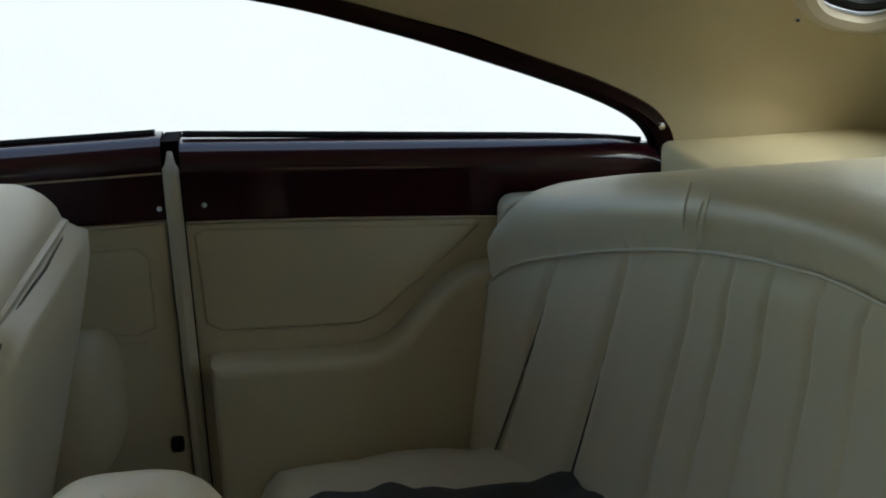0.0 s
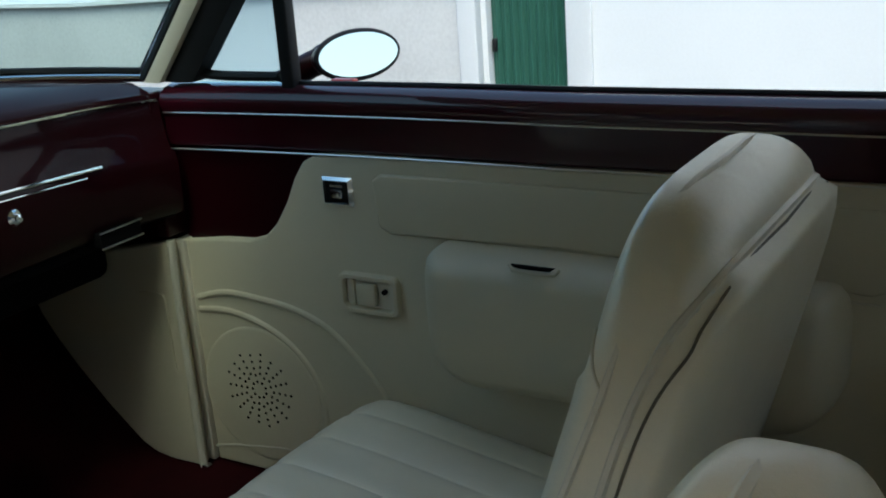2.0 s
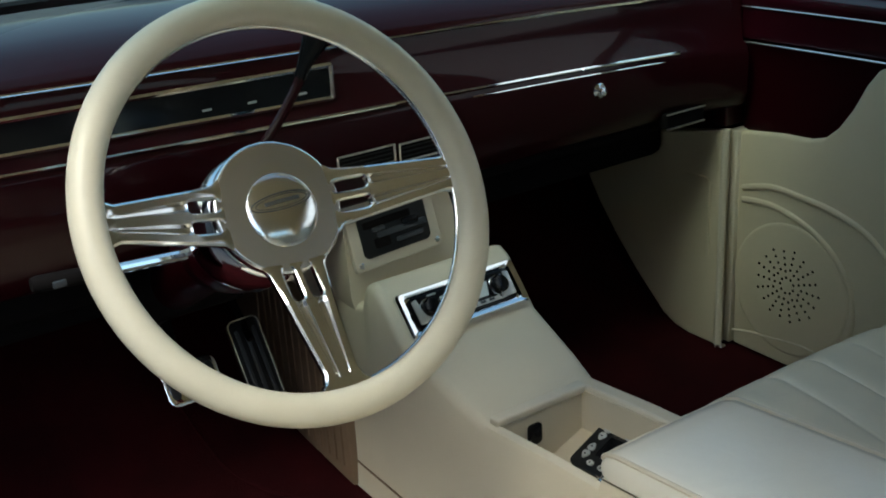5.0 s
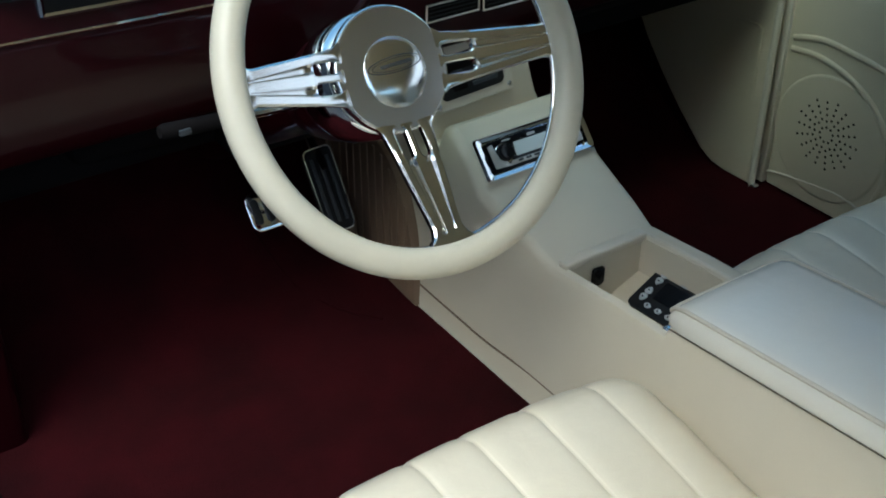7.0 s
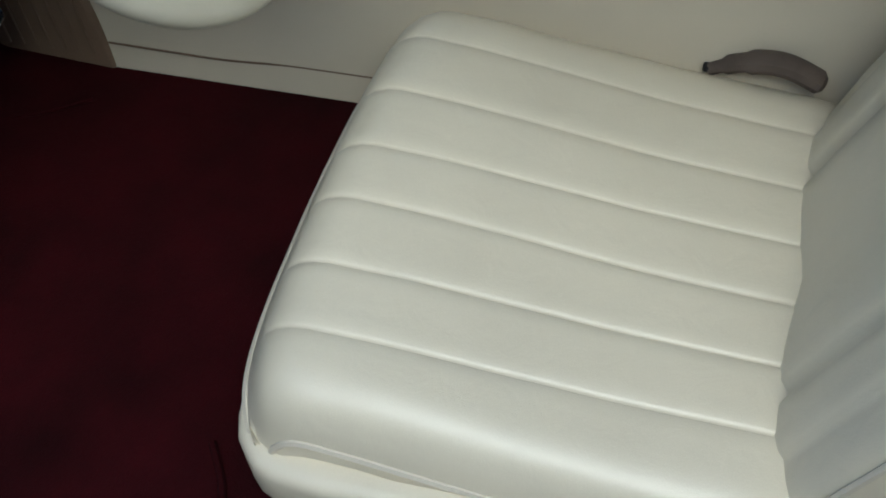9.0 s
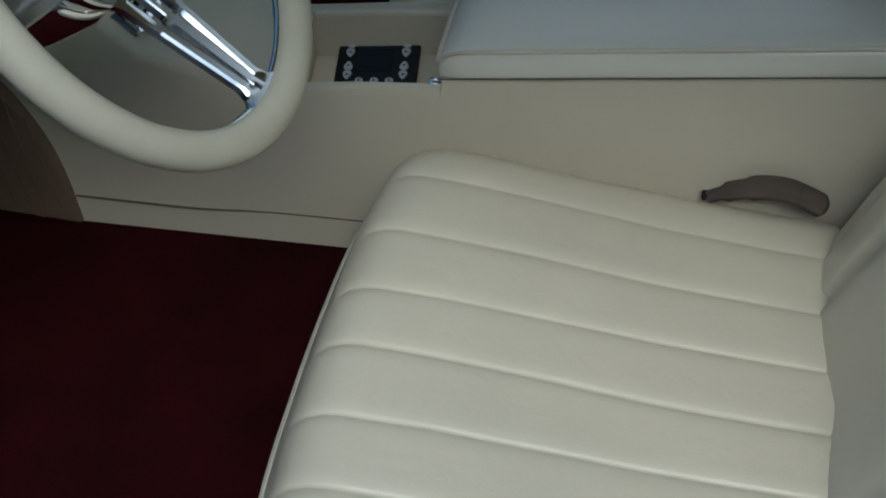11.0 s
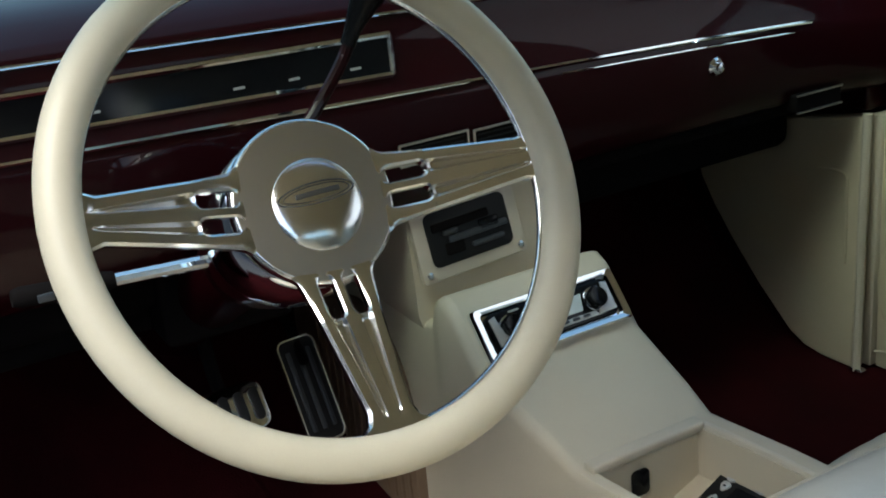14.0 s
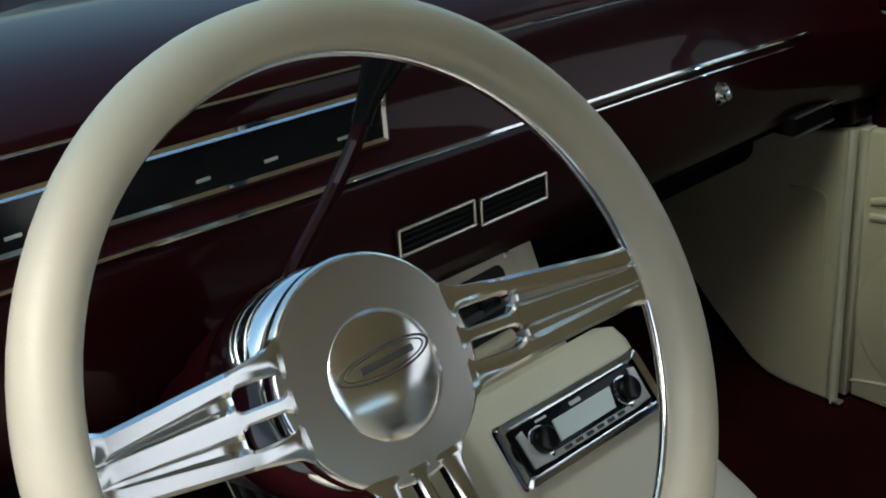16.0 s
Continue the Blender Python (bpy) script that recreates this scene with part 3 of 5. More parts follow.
part("rim", moved(tube([(0.072 * math.cos(a), 0.035 * math.sin(a), 0.008) for a in [k * math.tau / 48 for k in range(48)]], 0.0045, 8, True), mm), RUBBER, mirror, "black rim")
part("glass", moved(prism([(0.070 * math.cos(a), 0.033 * math.sin(a)) for a in [k * math.tau / 48 for k in range(48)]], "z", 0.0105, 0.0125), mm), MIRRORGLASS, mirror, "mirror glass", smooth=0)
part("arm", tube(spline([(0.80, 0.545, 0.700), (0.772, 0.575, 0.688), (0.742, 0.60, 0.672), (0.715, 0.62, 0.655)], 5), [0.024] * 4 + [0.021] * 4 + [0.018] * 4 + [0.015] * 4, 14), MAROON, mirror)
# a small flat red strip just below the mirror glass
part("lamp", box(0.70, 0.715, 0.45, 0.49, 0.674, 0.680, 0.002), material("plain red", (0.6, 0.05, 0.03), 0.3), mirror, "small red strip below the mirror glass")

# ---------------------------------------------------------------- passenger's rear quarter
quarter = thing("quarter_trim", "cream vinyl rear quarter trim below a maroon rail", "trim panel", kind="structure")
part("panel", prism([(-0.356, 0.035), (-0.98, 0.035), (-0.98, 0.56), (-0.72, 0.572), (-0.356, 0.590)], "x", D, D + 0.03, 0.004), DOORVINYL, quarter)
part("rail", loft(belt(-0.357, -0.985, 24, drop=0.030)), RAILPAINT, quarter, "glossy maroon rail")
part("inner_skin", box(0.652, 0.70, -1.2, -0.358, 0.03, 0.60), MAROON, quarter)


def qline(x, z, dz):
    return [(x, -0.358 - 0.57 * k / 16, z + 0.006 - dz * (k / 16) ** 1.3) for k in range(17)]


part("chrome_strip", tube(qline(0.6335, 0.641, 0.031), 0.0016, 6), TRIM, quarter, "thin chrome strip")
part("chrome_strip", tube(qline(0.6345, 0.585, 0.034), 0.0019, 6), TRIM, quarter, "thin chrome strip")
part("screw", lathe([(0.0032, 0), (0.0032, 0.0015), (0.0015, 0.003)], 10, pose(D - 0.001, -0.379, 0.611, 0, -90, 0)), CHROME, quarter)
part("window_wiper", tube(spline([(0.668, -0.36, 0.686), (0.668, -0.62, 0.669), (0.666, -0.80, 0.657), (0.660, -0.89, 0.648)], 8), 0.004, 6), RUBBER, quarter, "black felt window strip")
part("embossed_field", prism([(-0.368, 0.470), (-0.364, 0.575), (-0.375, 0.583), (-0.69, 0.566), (-0.66, 0.54), (-0.600, 0.492), (-0.565, 0.462), (-0.545, 0.456), (-0.385, 0.460)], "x", D - 0.004, D + 0.002, 0.0038, 3), DOORVINYL, quarter, "embossed cream field", smooth=60)
bul = spline([(0, -0.372, 0.435), (0, -0.46, 0.434), (0, -0.535, 0.432), (0, -0.575, 0.442), (0, -0.612, 0.478), (0, -0.645, 0.509), (0, -0.675, 0.524), (0, -0.705, 0.528)], 5)
bout = [(p.y, p.z) for p in bul] + [(-0.76, 0.50), (-0.76, 0.05), (-0.372, 0.05)]
part("arm_rest", prism(bout, "x", D - 0.055, D + 0.004, 0.014, 5), DOORVINYL, quarter, "moulded cream arm rest", smooth=60)

# ---------------------------------------------------------------- rear bench
rear = thing("rear_bench", "cream pleated leather rear bench seat", "bench seat")


def rear_face(x):
    return -0.675 - 0.165 * max(0.0, 1 - (abs(x) / 0.6) ** 1.6) ** 0.8


def pleat_top(x):
    return 0.527 + 0.145 * (1 - (abs(x) / 0.585) ** 1.7) if abs(x) < 0.585 else 0.527


RSEAM = sorted([0.475, 0.36, 0.25, 0.20, 0.148, 0.085, 0.03, -0.03, -0.09, -0.15, -0.20, -0.25, -0.36, -0.475])
xs = [round(-0.6 + 0.0025 * k, 4) for k in range(481)]
zs = [0.20, 0.24, 0.28, 0.31, 0.34, 0.37, 0.40, 0.43, 0.46, 0.49, 0.51, 0.53, 0.545, 0.56, 0.58, 0.60, 0.62, 0.64, 0.655, 0.67, 0.685, 0.70, 0.71, 0.715]


def rear_surface(x, z):
    zt = 0.612 + 0.115 * (1 - (abs(x) / 0.6) ** 1.8) - 0.05 * max(0.0, (abs(x) - 0.52) / 0.08) ** 2.5
    zz = 0.2 + (z - 0.2) / 0.515 * (zt - 0.2)
    y = rear_face(x) - 0.03 * (zz - 0.3)
    roll = max(0.0, (zz - (zt - 0.05)) / 0.05)
    y -= 0.045 * (1 - math.sqrt(max(0.0, 1 - roll ** 2)))
    ends = max(0.0, (abs(x) - 0.57) / 0.03)
    y -= 0.03 * (1 - math.sqrt(max(0.0, 1 - min(1, ends) ** 2)))
    lowf = max(0.0, (pleat_top(x) - zz) / 0.28)
    y += 0.03 * max(0.0, (0.58 - zz) / 0.28)
    if zz < pleat_top(x) and abs(x) < 0.575:
        fs = [q * (1 + 0.14 * lowf) for q in RSEAM]
        lo = max([q for q in fs if q <= x] + [-0.60])
        hi = min([q for q in fs if q > x] + [0.60])
        k = (x - lo) / max(1e-6, hi - lo)
        y += 0.010 * (max(0.0, 1 - abs(2 * k - 1) ** 14)) * min(1.0, (pleat_top(x) - zz) / 0.02) - 0.004
    else:
        y += 0.012 * max(0.0, min(1.0, (zz - pleat_top(x)) / 0.03)) - 0.002
    return Vector((x, y, zz))


face_rows = [[rear_surface(x, z) for x in xs] for z in zs]
back_rows = [[Vector((x, -1.10, p.z)) for x, p in zip(xs, face_rows[-1])]]
part("backrest", loft(face_rows + back_rows, caps=False, closed=False), LEATHER, rear, "pleated cream leather backrest", smooth=180)
part("piping", tube([rear_surface(x, 0.2 + (pleat_top(x) - 0.2) / (0.412 + 0.115 * (1 - (abs(x) / 0.6) ** 1.8)) * 0.515) + Vector((0, 0.006, 0)) for x in [0.58 - 1.16 * k / 40 for k in range(41)]], 0.0018, 6), PIPING, rear, "cream piping")
for sx in (1, -1):
    part("edge_piping", tube(spline([(sx * 0.585, -0.683, 0.30), (sx * 0.588, -0.692, 0.45), (sx * 0.588, -0.70, 0.55), (sx * 0.575, -0.715, 0.60), (sx * 0.55, -0.735, 0.612)], 6), 0.0030, 6), PIPING, rear, "cream edge piping")
    part("side_bolster", box(min(sx * 0.585, sx * 0.633), max(sx * 0.585, sx * 0.633), -0.98, -0.708, 0.10, 0.605, 0.018, 4), LEATHER, rear)
# a thin dark brown line along each pleat groove
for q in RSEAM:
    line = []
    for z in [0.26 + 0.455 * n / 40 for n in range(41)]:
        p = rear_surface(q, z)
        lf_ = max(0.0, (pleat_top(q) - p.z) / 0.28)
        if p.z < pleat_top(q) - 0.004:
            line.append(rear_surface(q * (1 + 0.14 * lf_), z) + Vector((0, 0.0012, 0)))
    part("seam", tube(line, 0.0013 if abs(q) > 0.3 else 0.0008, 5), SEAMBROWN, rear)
cx = [round(-0.58 + 0.02 * k, 3) for k in range(59)]
cush = []
for k in range(29):
    v = k / 28
    y = -0.395 - 0.42 * v
    rowc = []
    for x in cx:
        z = 0.320 + 0.018 * math.sin(math.pi * min(1, v * 1.1)) - 0.012 * (abs(x) / 0.58) ** 4
        z -= 0.10 * max(0.0, 1 - v / 0.10) ** 2.2
        z -= 0.05 * max(0.0, (abs(x) - 0.53) / 0.05) ** 2
        z += 0.006 * (abs(math.sin(v * 3.2 * math.pi))) ** 0.5 if v > 0.08 else 0
        rowc.append(Vector((x, y, z)))
    cush.append(rowc)
skirt = [[Vector((p.x, p.y + 0.004, 0.09)) for p in cush[0]]]
part("cushion", loft(skirt + cush, caps=False, closed=False), LEATHER, rear, "cream leather seat cushion", smooth=180)
part("cushion_piping", tube([p + Vector((0, -0.001, 0.035)) for p in cush[0]], 0.004, 6), PIPING, rear)
for sx in (0.5805, -0.5805):
    part("cushion_side", prism([(-0.398, 0.09), (-0.398, 0.16), (-0.42, 0.235), (-0.46, 0.24), (-0.82, 0.24), (-0.82, 0.09)], "x", sx - 0.004, sx + 0.004), LEATHER, rear)
# folds where the top pad bends
for k, (x, ln) in enumerate(((0.245, 0.050), (0.232, 0.060), (0.262, 0.040))):
    p0 = rear_surface(x, 0.668 + 0.008 * k)
    part("crease", tube(spline([p0 + Vector((-0.012, 0.003, 0.028)), p0 + Vector((-0.004, 0.005, 0.004)), p0 + Vector((0.006, 0.002, -0.020))], 5), [0.0004] + [0.0011] * 9 + [0.0004], 6), LEATHER, rear)

shelf = tagged(link("parcel_shelf", box(-0.62, 0.62, -1.5, -0.90, 0.60, 0.655, 0.01), HEADLINER), "cream covered parcel shelf behind the bench", "shelf", kind="structure")

# grey cloth left on the bench
cloth = bmesh.new()
N = 30
gv = []
for i in range(N + 1):
    r = []
    for j in range(N + 1):
        u, v = i / N, j / N
        x, y = 0.06 + 0.37 * u, -0.455 - 0.33 * v
        e = min(u, 1 - u, v, 1 - v)
        h = 0.336 + 0.022 * min(1, e / 0.06) ** 0.5 + 0.016 * noise.noise((u * 5, v * 4, 1.3)) + 0.010 * noise.noise((u * 11, v * 9, 4.1))
        r.append(cloth.verts.new((x + 0.02 * noise.noise((v * 6, 2.0, u)), y + 0.02 * noise.noise((u * 6, 7.0, v)), h)))
    gv.append(r)
for i in range(N):
    for j in range(N):
        cloth.faces.new((gv[i][j], gv[i + 1][j], gv[i + 1][j + 1], gv[i][j + 1]))
ext = bmesh.ops.extrude_face_region(cloth, geom=cloth.faces[:])
for v in [g_ for g_ in ext["geom"] if isinstance(g_, bmesh.types.BMVert)]:
    v.co.z = 0.330
GREY = material("grey brown cloth", (0.065, 0.058, 0.052), 0.9, var=0.25, scale=14, grain=700, bump=0.5)
jacket = tagged(link("folded_cloth", cloth, GREY, smooth=60), "crumpled grey-brown cloth lying on the rear bench", "cloth")


# ---------------------------------------------------------------- front seats
def front_seat(cx0, dy, lean, tall, back_y, W, seam_f, seam_b, lift, label):
    s = thing("front_seat", label, "car seat", group="front seats", at=(cx0, dy, 0.03))
    us = sorted(set([round(-1 + k / 36, 4) for k in range(73)] + [q / W + e for q in seam_f for e in (-0.009, 0, 0.009)]))

    def seam_u(u, v):
        """Where a line that starts at u on the front edge has got to at v."""
        return float(np.interp(u, [-1] + [q / W for q in seam_f] + [1], [-1] + [q / W + (b - q) / W * v for q, b in zip(seam_f, seam_b)] + [1]))

    def top(u, v):
        """A point of the cushion over the seat's own floor; v runs from 0 at the front to 1 at the back."""
        x = W * seam_u(u, v)
        seams = [W * seam_u(q / W, v) for q in seam_f]
        y = 0.375 - 0.53 * v
        z = lift + float(np.interp(v, [0, 0.05, 0.12, 0.25, 0.45, 0.65, 0.85, 1.0], [0.165, 0.186, 0.191, 0.184, 0.167, 0.149, 0.137, 0.130]))
        edgev = max(0.0, 1 - v / 0.13)
        z -= 0.045 * edgev ** 2.5
        lo = max([q for q in seams if q <= x] + [-W])
        hi = min([q for q in seams if q > x] + [W])
        k = (x - lo) / max(1e-6, hi - lo)
        puff = max(0.0, 1 - abs(2 * k - 1) ** 9)
        z += 0.0045 * puff * min(1.0, v / 0.05) * min(1.0, (1.04 - v) / 0.1)
        ex = max(0.0, (abs(x) - (W - 0.055)) / 0.055)
        z -= 0.050 * (1 - math.sqrt(max(0.0, 1 - min(1, ex) ** 2.2)))
        corner = (abs(x) / W) ** 6
        y -= 0.034 * corner * max(0.0, 1 - v / 0.35)
        y += 0.012 * math.cos(x / W * 1.4) * max(0.0, 1 - v / 0.3)
        z += 0.0012 * noise.noise((x * 14, y * 14, cx0))
        return Vector((x, y, z))

    rows = [[top(u, v) for u in us] for v in [0, 0.01, 0.025, 0.045, 0.07, 0.10] + [0.13 + 0.87 * k / 26 for k in range(27)]]
    rim = rows[0]
    loop_front = [Vector((p.x * 0.985, p.y - 0.012, 0.085)) for p in rim]
    bmc = loft([loop_front, [Vector((p.x, p.y + 0.003, 0.105)) for p in rim]] + rows, caps=False, closed=False)
    for sgn, col in ((1, -1), (-1, 0)):
        sv = [[r[col] for r in rows], [Vector((r[col].x + sgn * 0.004, r[col].y, r[col].z - 0.03)) for r in rows], [Vector((r[col].x - sgn * 0.004, r[col].y - 0.01, 0.085)) for r in rows]]
        side = [[bmc.verts.new(p) for p in q] for q in sv]
        for a, b in zip(side, side[1:]):
            for i in range(len(a) - 1):
                bmc.faces.new((a[i], a[i + 1], b[i + 1], b[i]))
    bmesh.ops.remove_doubles(bmc, verts=bmc.verts, dist=1e-5)
    cushion = part("cushion", bmc, LEATHER, s, "pleated cream leather cushion", smooth=180)
    pr = [r[0] + Vector((-0.001, 0, -0.012)) for r in rows[::-1]] + [p + Vector((0, 0.003, -0.010)) for p in rim] + [r[-1] + Vector((0.001, 0, -0.012)) for r in rows]
    part("piping", tube(pr, 0.0045, 6), PIPING, cushion, "cream piping")
    # lower shell, set a little proud of the cushion at the front
    shell = [(-W + 0.002, -0.16), (-W - 0.022, 0.0), (-W - 0.030, 0.28), (-W - 0.006, 0.357), (-W + 0.07, 0.386), (0, 0.392), (W - 0.07, 0.378), (W - 0.02, 0.345), (W + 0.006, 0.28), (W + 0.006, 0.0), (W - 0.006, -0.16)]
    part("base", prism([(p.x, p.y) for p in spline([(a, b, 0) for a, b in shell], 3)], "z", 0.025, 0.098, 0.016, 4), LEATHER, s, "cream leather seat base", smooth=60)
    for sx in (-0.2, 0.2):
        part("seat_rail", box(sx - 0.02, sx + 0.02, -0.16, 0.33, 0.0, 0.026, 0.004), RUBBER, s, "black steel rail")
    # backrest: level sections from the cushion to the crown
    zk = [0.075, 0.12, 0.20, 0.28, 0.36, 0.44, 0.50, 0.55, 0.585, 0.615, 0.64, 0.658, 0.672, 0.682, 0.688]
    fr = [-0.090, -0.098, -0.116, -0.136, -0.160, -0.185, -0.204, -0.217, -0.224, -0.228, -0.232, -0.236, -0.241, -0.247, -0.254]
    bk = [-0.195, -0.203, -0.221, -0.242, -0.264, -0.285, -0.302, -0.315, -0.323, -0.326, -0.322, -0.312, -0.299, -0.283, -0.265]
    hw = [0.255, 0.257, 0.258, 0.256, 0.253, 0.247, 0.241, 0.234, 0.226, 0.212, 0.194, 0.173, 0.146, 0.108, 0.045]
    fr = [f_ + back_y - lean * (z_ - 0.1) for f_, z_ in zip(fr, zk)]
    bk = [f_ + back_y - lean * (z_ - 0.1) for f_, z_ in zip(bk, zk)]
    zz = [0.075 + (0.685 - 0.075) * (1 - (1 - k / 44) ** 1.5) for k in range(45)]
    NP = 108

    def bpoint(z, a, out=0.0):
        f, b, w = (float(np.interp(z, zk, q)) for q in (fr, bk, hw))
        ca, sa = math.cos(a), math.sin(a)
        e = 0.50
        x = (w + out) * math.copysign(abs(ca) ** e, ca)
        h = ((f - b) / 2 + out)
        y = (f + b) / 2 + h * math.copysign(abs(sa) ** e, sa)
        if sa > 0:
            bow = 0.006 * (abs(x) / w) ** 2.5 * float(np.interp(z, [0.1, 0.2, 0.55, 0.66], [0.2, 1, 1, 0]))
            y += bow * min(1, sa * 2)
            pt = 0.54 + 0.02 * (1 - (x / 0.2) ** 2)
            if z < pt and abs(x) < 0.20:
                k = ((x + 0.208) / 0.0693) % 1.0
                y += 0.010 * max(0.0, 1 - abs(2 * k - 1) ** 6) * min(1.0, (pt - z) / 0.015) - 0.003
        else:
            # the back panel stands proud of the boxing, with its top edge curling round
            ar = math.asin(min(1.0, -sa))
            ztop = float(np.interp(ar, [0.05, 0.12, 0.25, 0.5, 0.9, 1.57], [0.525, 0.566, 0.592, 0.610, 0.624, 0.630]))
            d = min((ar - 0.05) * 0.25, ztop - z) / 0.010
            d = max(0.0, min(1.0, d))
            y -= 0.021 * d * d * (3 - 2 * d) * min(1.0, -sa * 4)
        return Vector((x, y, 0.075 + (z - 0.075) * tall))

    brow = [[bpoint(z, math.tau * k / NP) for k in range(NP)] for z in zz]
    back = part("backrest", loft(brow), LEATHER, s, "rounded cream leather backrest", smooth=180)

    def mirrored(pts):
        for _ in range(9):
            pts = [pts[0]] + [(pts[n - 1] + pts[n] * 2 + pts[n + 1]) / 4 for n in range(1, len(pts) - 1)] + [pts[-1]]
        return pts + [Vector((-p.x, p.y, p.z)) for p in pts[::-1][1:]]

    # front welt: up the side, over the crown
    zs_ = [0.11 + 0.555 * k / 30 for k in range(31)]
    up = [bpoint(z, float(np.interp(z, [0.11, 0.30, 0.434, 0.549, 0.62, 0.665], [0.20, 0.20, 0.16, 0.06, 0.03, 0.03])), 0.0015) for z in zs_]
    mid = []
    for k in range(1, 9):
        u = k / 8
        x = up[-1].x * (1 - u)
        y = up[-1].y - 0.012 * math.sin(math.pi / 2 * u)
        lo, hi = 0.5, 0.688
        for _ in range(18):
            m = (lo + hi) / 2
            f, b, w = (float(np.interp(m, zk, q)) for q in (fr, bk, hw))
            inside = abs(x / w) ** 4 + abs((y - (f + b) / 2) / ((f - b) / 2)) ** 4 < 1
            lo, hi = (m, hi) if inside else (lo, m)
        mid.append(Vector((x, y, 0.075 + (lo + 0.0015 - 0.075) * tall)))
    part("piping", tube(mirrored(up + mid), 0.0040, 6), PIPING, back, "cream front welt")
    # rear welt: up the side, then round behind the top
    za = [(0.11, -0.08), (0.30, -0.06), (0.442, -0.04), (0.52, -0.045), (0.566, -0.12), (0.592, -0.25), (0.610, -0.50), (0.624, -0.90), (0.629, -1.30), (0.630, -1.5708)]
    rear_w = [bpoint(p.x, p.y, 0.001) for p in spline([(z, a, 0) for z, a in za], 6)]
    part("rear_piping", tube(mirrored(rear_w), 0.0045, 6), PIPING, back, "cream rear welt")
    # dark tube along the seam, also painting the shade under the proud lip
    part("welt_shade", tube(mirrored([bpoint(p.x - 0.004, p.y - 0.055 * min(1.0, (1.5708 + p.y) / 0.3), 0.0010) for p in spline([(z, a, 0) for z, a in za], 6)]), 0.0014, 5), SEAMBROWN, back, "dark seam line beside the welt, with the lip's shade")
    for sx in (1, -1):
        part("bolster_seam", tube(spline([bpoint(0.585, math.pi / 2 - sx * 0.98, 0.001), bpoint(0.57, math.pi / 2 - sx * 1.12, 0.001), bpoint(0.555, math.pi / 2 - sx * 1.30, 0.001), bpoint(0.540, math.pi / 2 - sx * 1.48, 0.001)], 5), 0.0014, 6), PIPING, back)
    return s


front_seat(-0.393, 0.0, 0.195, 1.052, -0.030, 0.288, (-0.205, -0.126, -0.039, 0.036, 0.124, 0.214), (-0.181, -0.107, -0.034, 0.043, 0.119, 0.201), 0.0, "cream pleated leather driver's seat with piped edges")
front_seat(0.350, 0.060, 0.0, 0.962, 0.01, 0.272, (-0.205, -0.127, -0.048, 0.030, 0.110, 0.190), (-0.205, -0.127, -0.048, 0.030, 0.110, 0.190), 0.014, "cream pleated leather passenger seat with piped edges")
BELT = material("brown grey webbing", (0.10, 0.075, 0.058), 0.85, var=0.25, scale=30, grain=900, bump=0.4)
buckle = thing("seat_belt_buckle", "grey-brown seat belt end tucked beside the driver's seat", "seat belt", at=(0, 0, 0))
part("webbing", tube(spline([(-0.119, -0.138, 0.172), (-0.117, -0.100, 0.189), (-0.116, -0.070, 0.191), (-0.114, -0.036, 0.181), (-0.113, -0.010, 0.167)], 5), [0.010] + [0.016] * 12 + [0.013] * 4 + [0.009] * 4, 10, False, 0.8), BELT, buckle)
part("latch", box(-0.120, -0.106, -0.020, -0.002, 0.166, 0.173, 0.003), RUBBER, buckle, "black latch")

# ---------------------------------------------------------------- centre console
console = thing("centre_console", "cream leather-covered centre console with an open tray", "console", at=(0, 0, 0))


def csec(y, zt, l=-0.094, r=0.096, bot=0.030, rec=None):
    """A section across the console: side foot, crease, rounded shoulder and top, with a tray sunk in where rec is given."""
    zr = zt if rec is None else rec
    cz = min(0.19, zt - 0.03)
    il, ir = l + 0.014, r - 0.040
    fl, fr = l + 0.122, max(0.008, 0.123 - r)
    return [(l - fl, y, bot), (l - fl * 0.75, y, bot + 0.05), (l - fl * 0.45, y, cz - 0.02), (l - 0.006, y, cz + 0.012), (l - 0.001, y, zt - 0.012), (l + 0.004, y, zt - 0.003), (l + 0.012, y, zt), (il, y, zt), (il + (0.001 if rec else 0), y, zr - (0.008 if rec else 0)), (-0.05, y, zr - (0.005 if rec else 0)), (ir - (0.001 if rec else 0), y, zr + (0.038 if rec else 0)), (ir, y, zt), (r - 0.012, y, zt), (r - 0.004, y, zt - 0.003), (r + 0.001, y, zt - 0.012), (r + 0.006, y, cz + 0.012), (r + fr * 0.6, y, cz - 0.02), (r + fr * 0.8, y, bot + 0.05), (r + fr, y, bot)]


secs = [csec(-0.36, 0.352), csec(-0.1, 0.328), csec(0.2985, 0.2905), csec(0.301, 0.274, rec=0.180), csec(0.40, 0.268, rec=0.172), csec(0.498, 0.258, rec=0.164), csec(0.499, 0.258), csec(0.520, 0.256), csec(0.56, 0.275, -0.101, 0.099), csec(0.655, 0.310, -0.114, 0.106), csec(0.712, 0.372, -0.114, 0.108), csec(0.728, 0.379, -0.114, 0.108), csec(0.745, 0.372, -0.112, 0.106), csec(0.762, 0.335, -0.108, 0.104), csec(0.80, 0.326, -0.106, 0.106), csec(0.835, 0.330, -0.106, 0.112), csec(0.90, 0.330, -0.106, 0.115), csec(1.05, 0.30, -0.106, 0.115)]
part("body", loft(secs), VINYL, console, "cream covered console body", smooth=40)
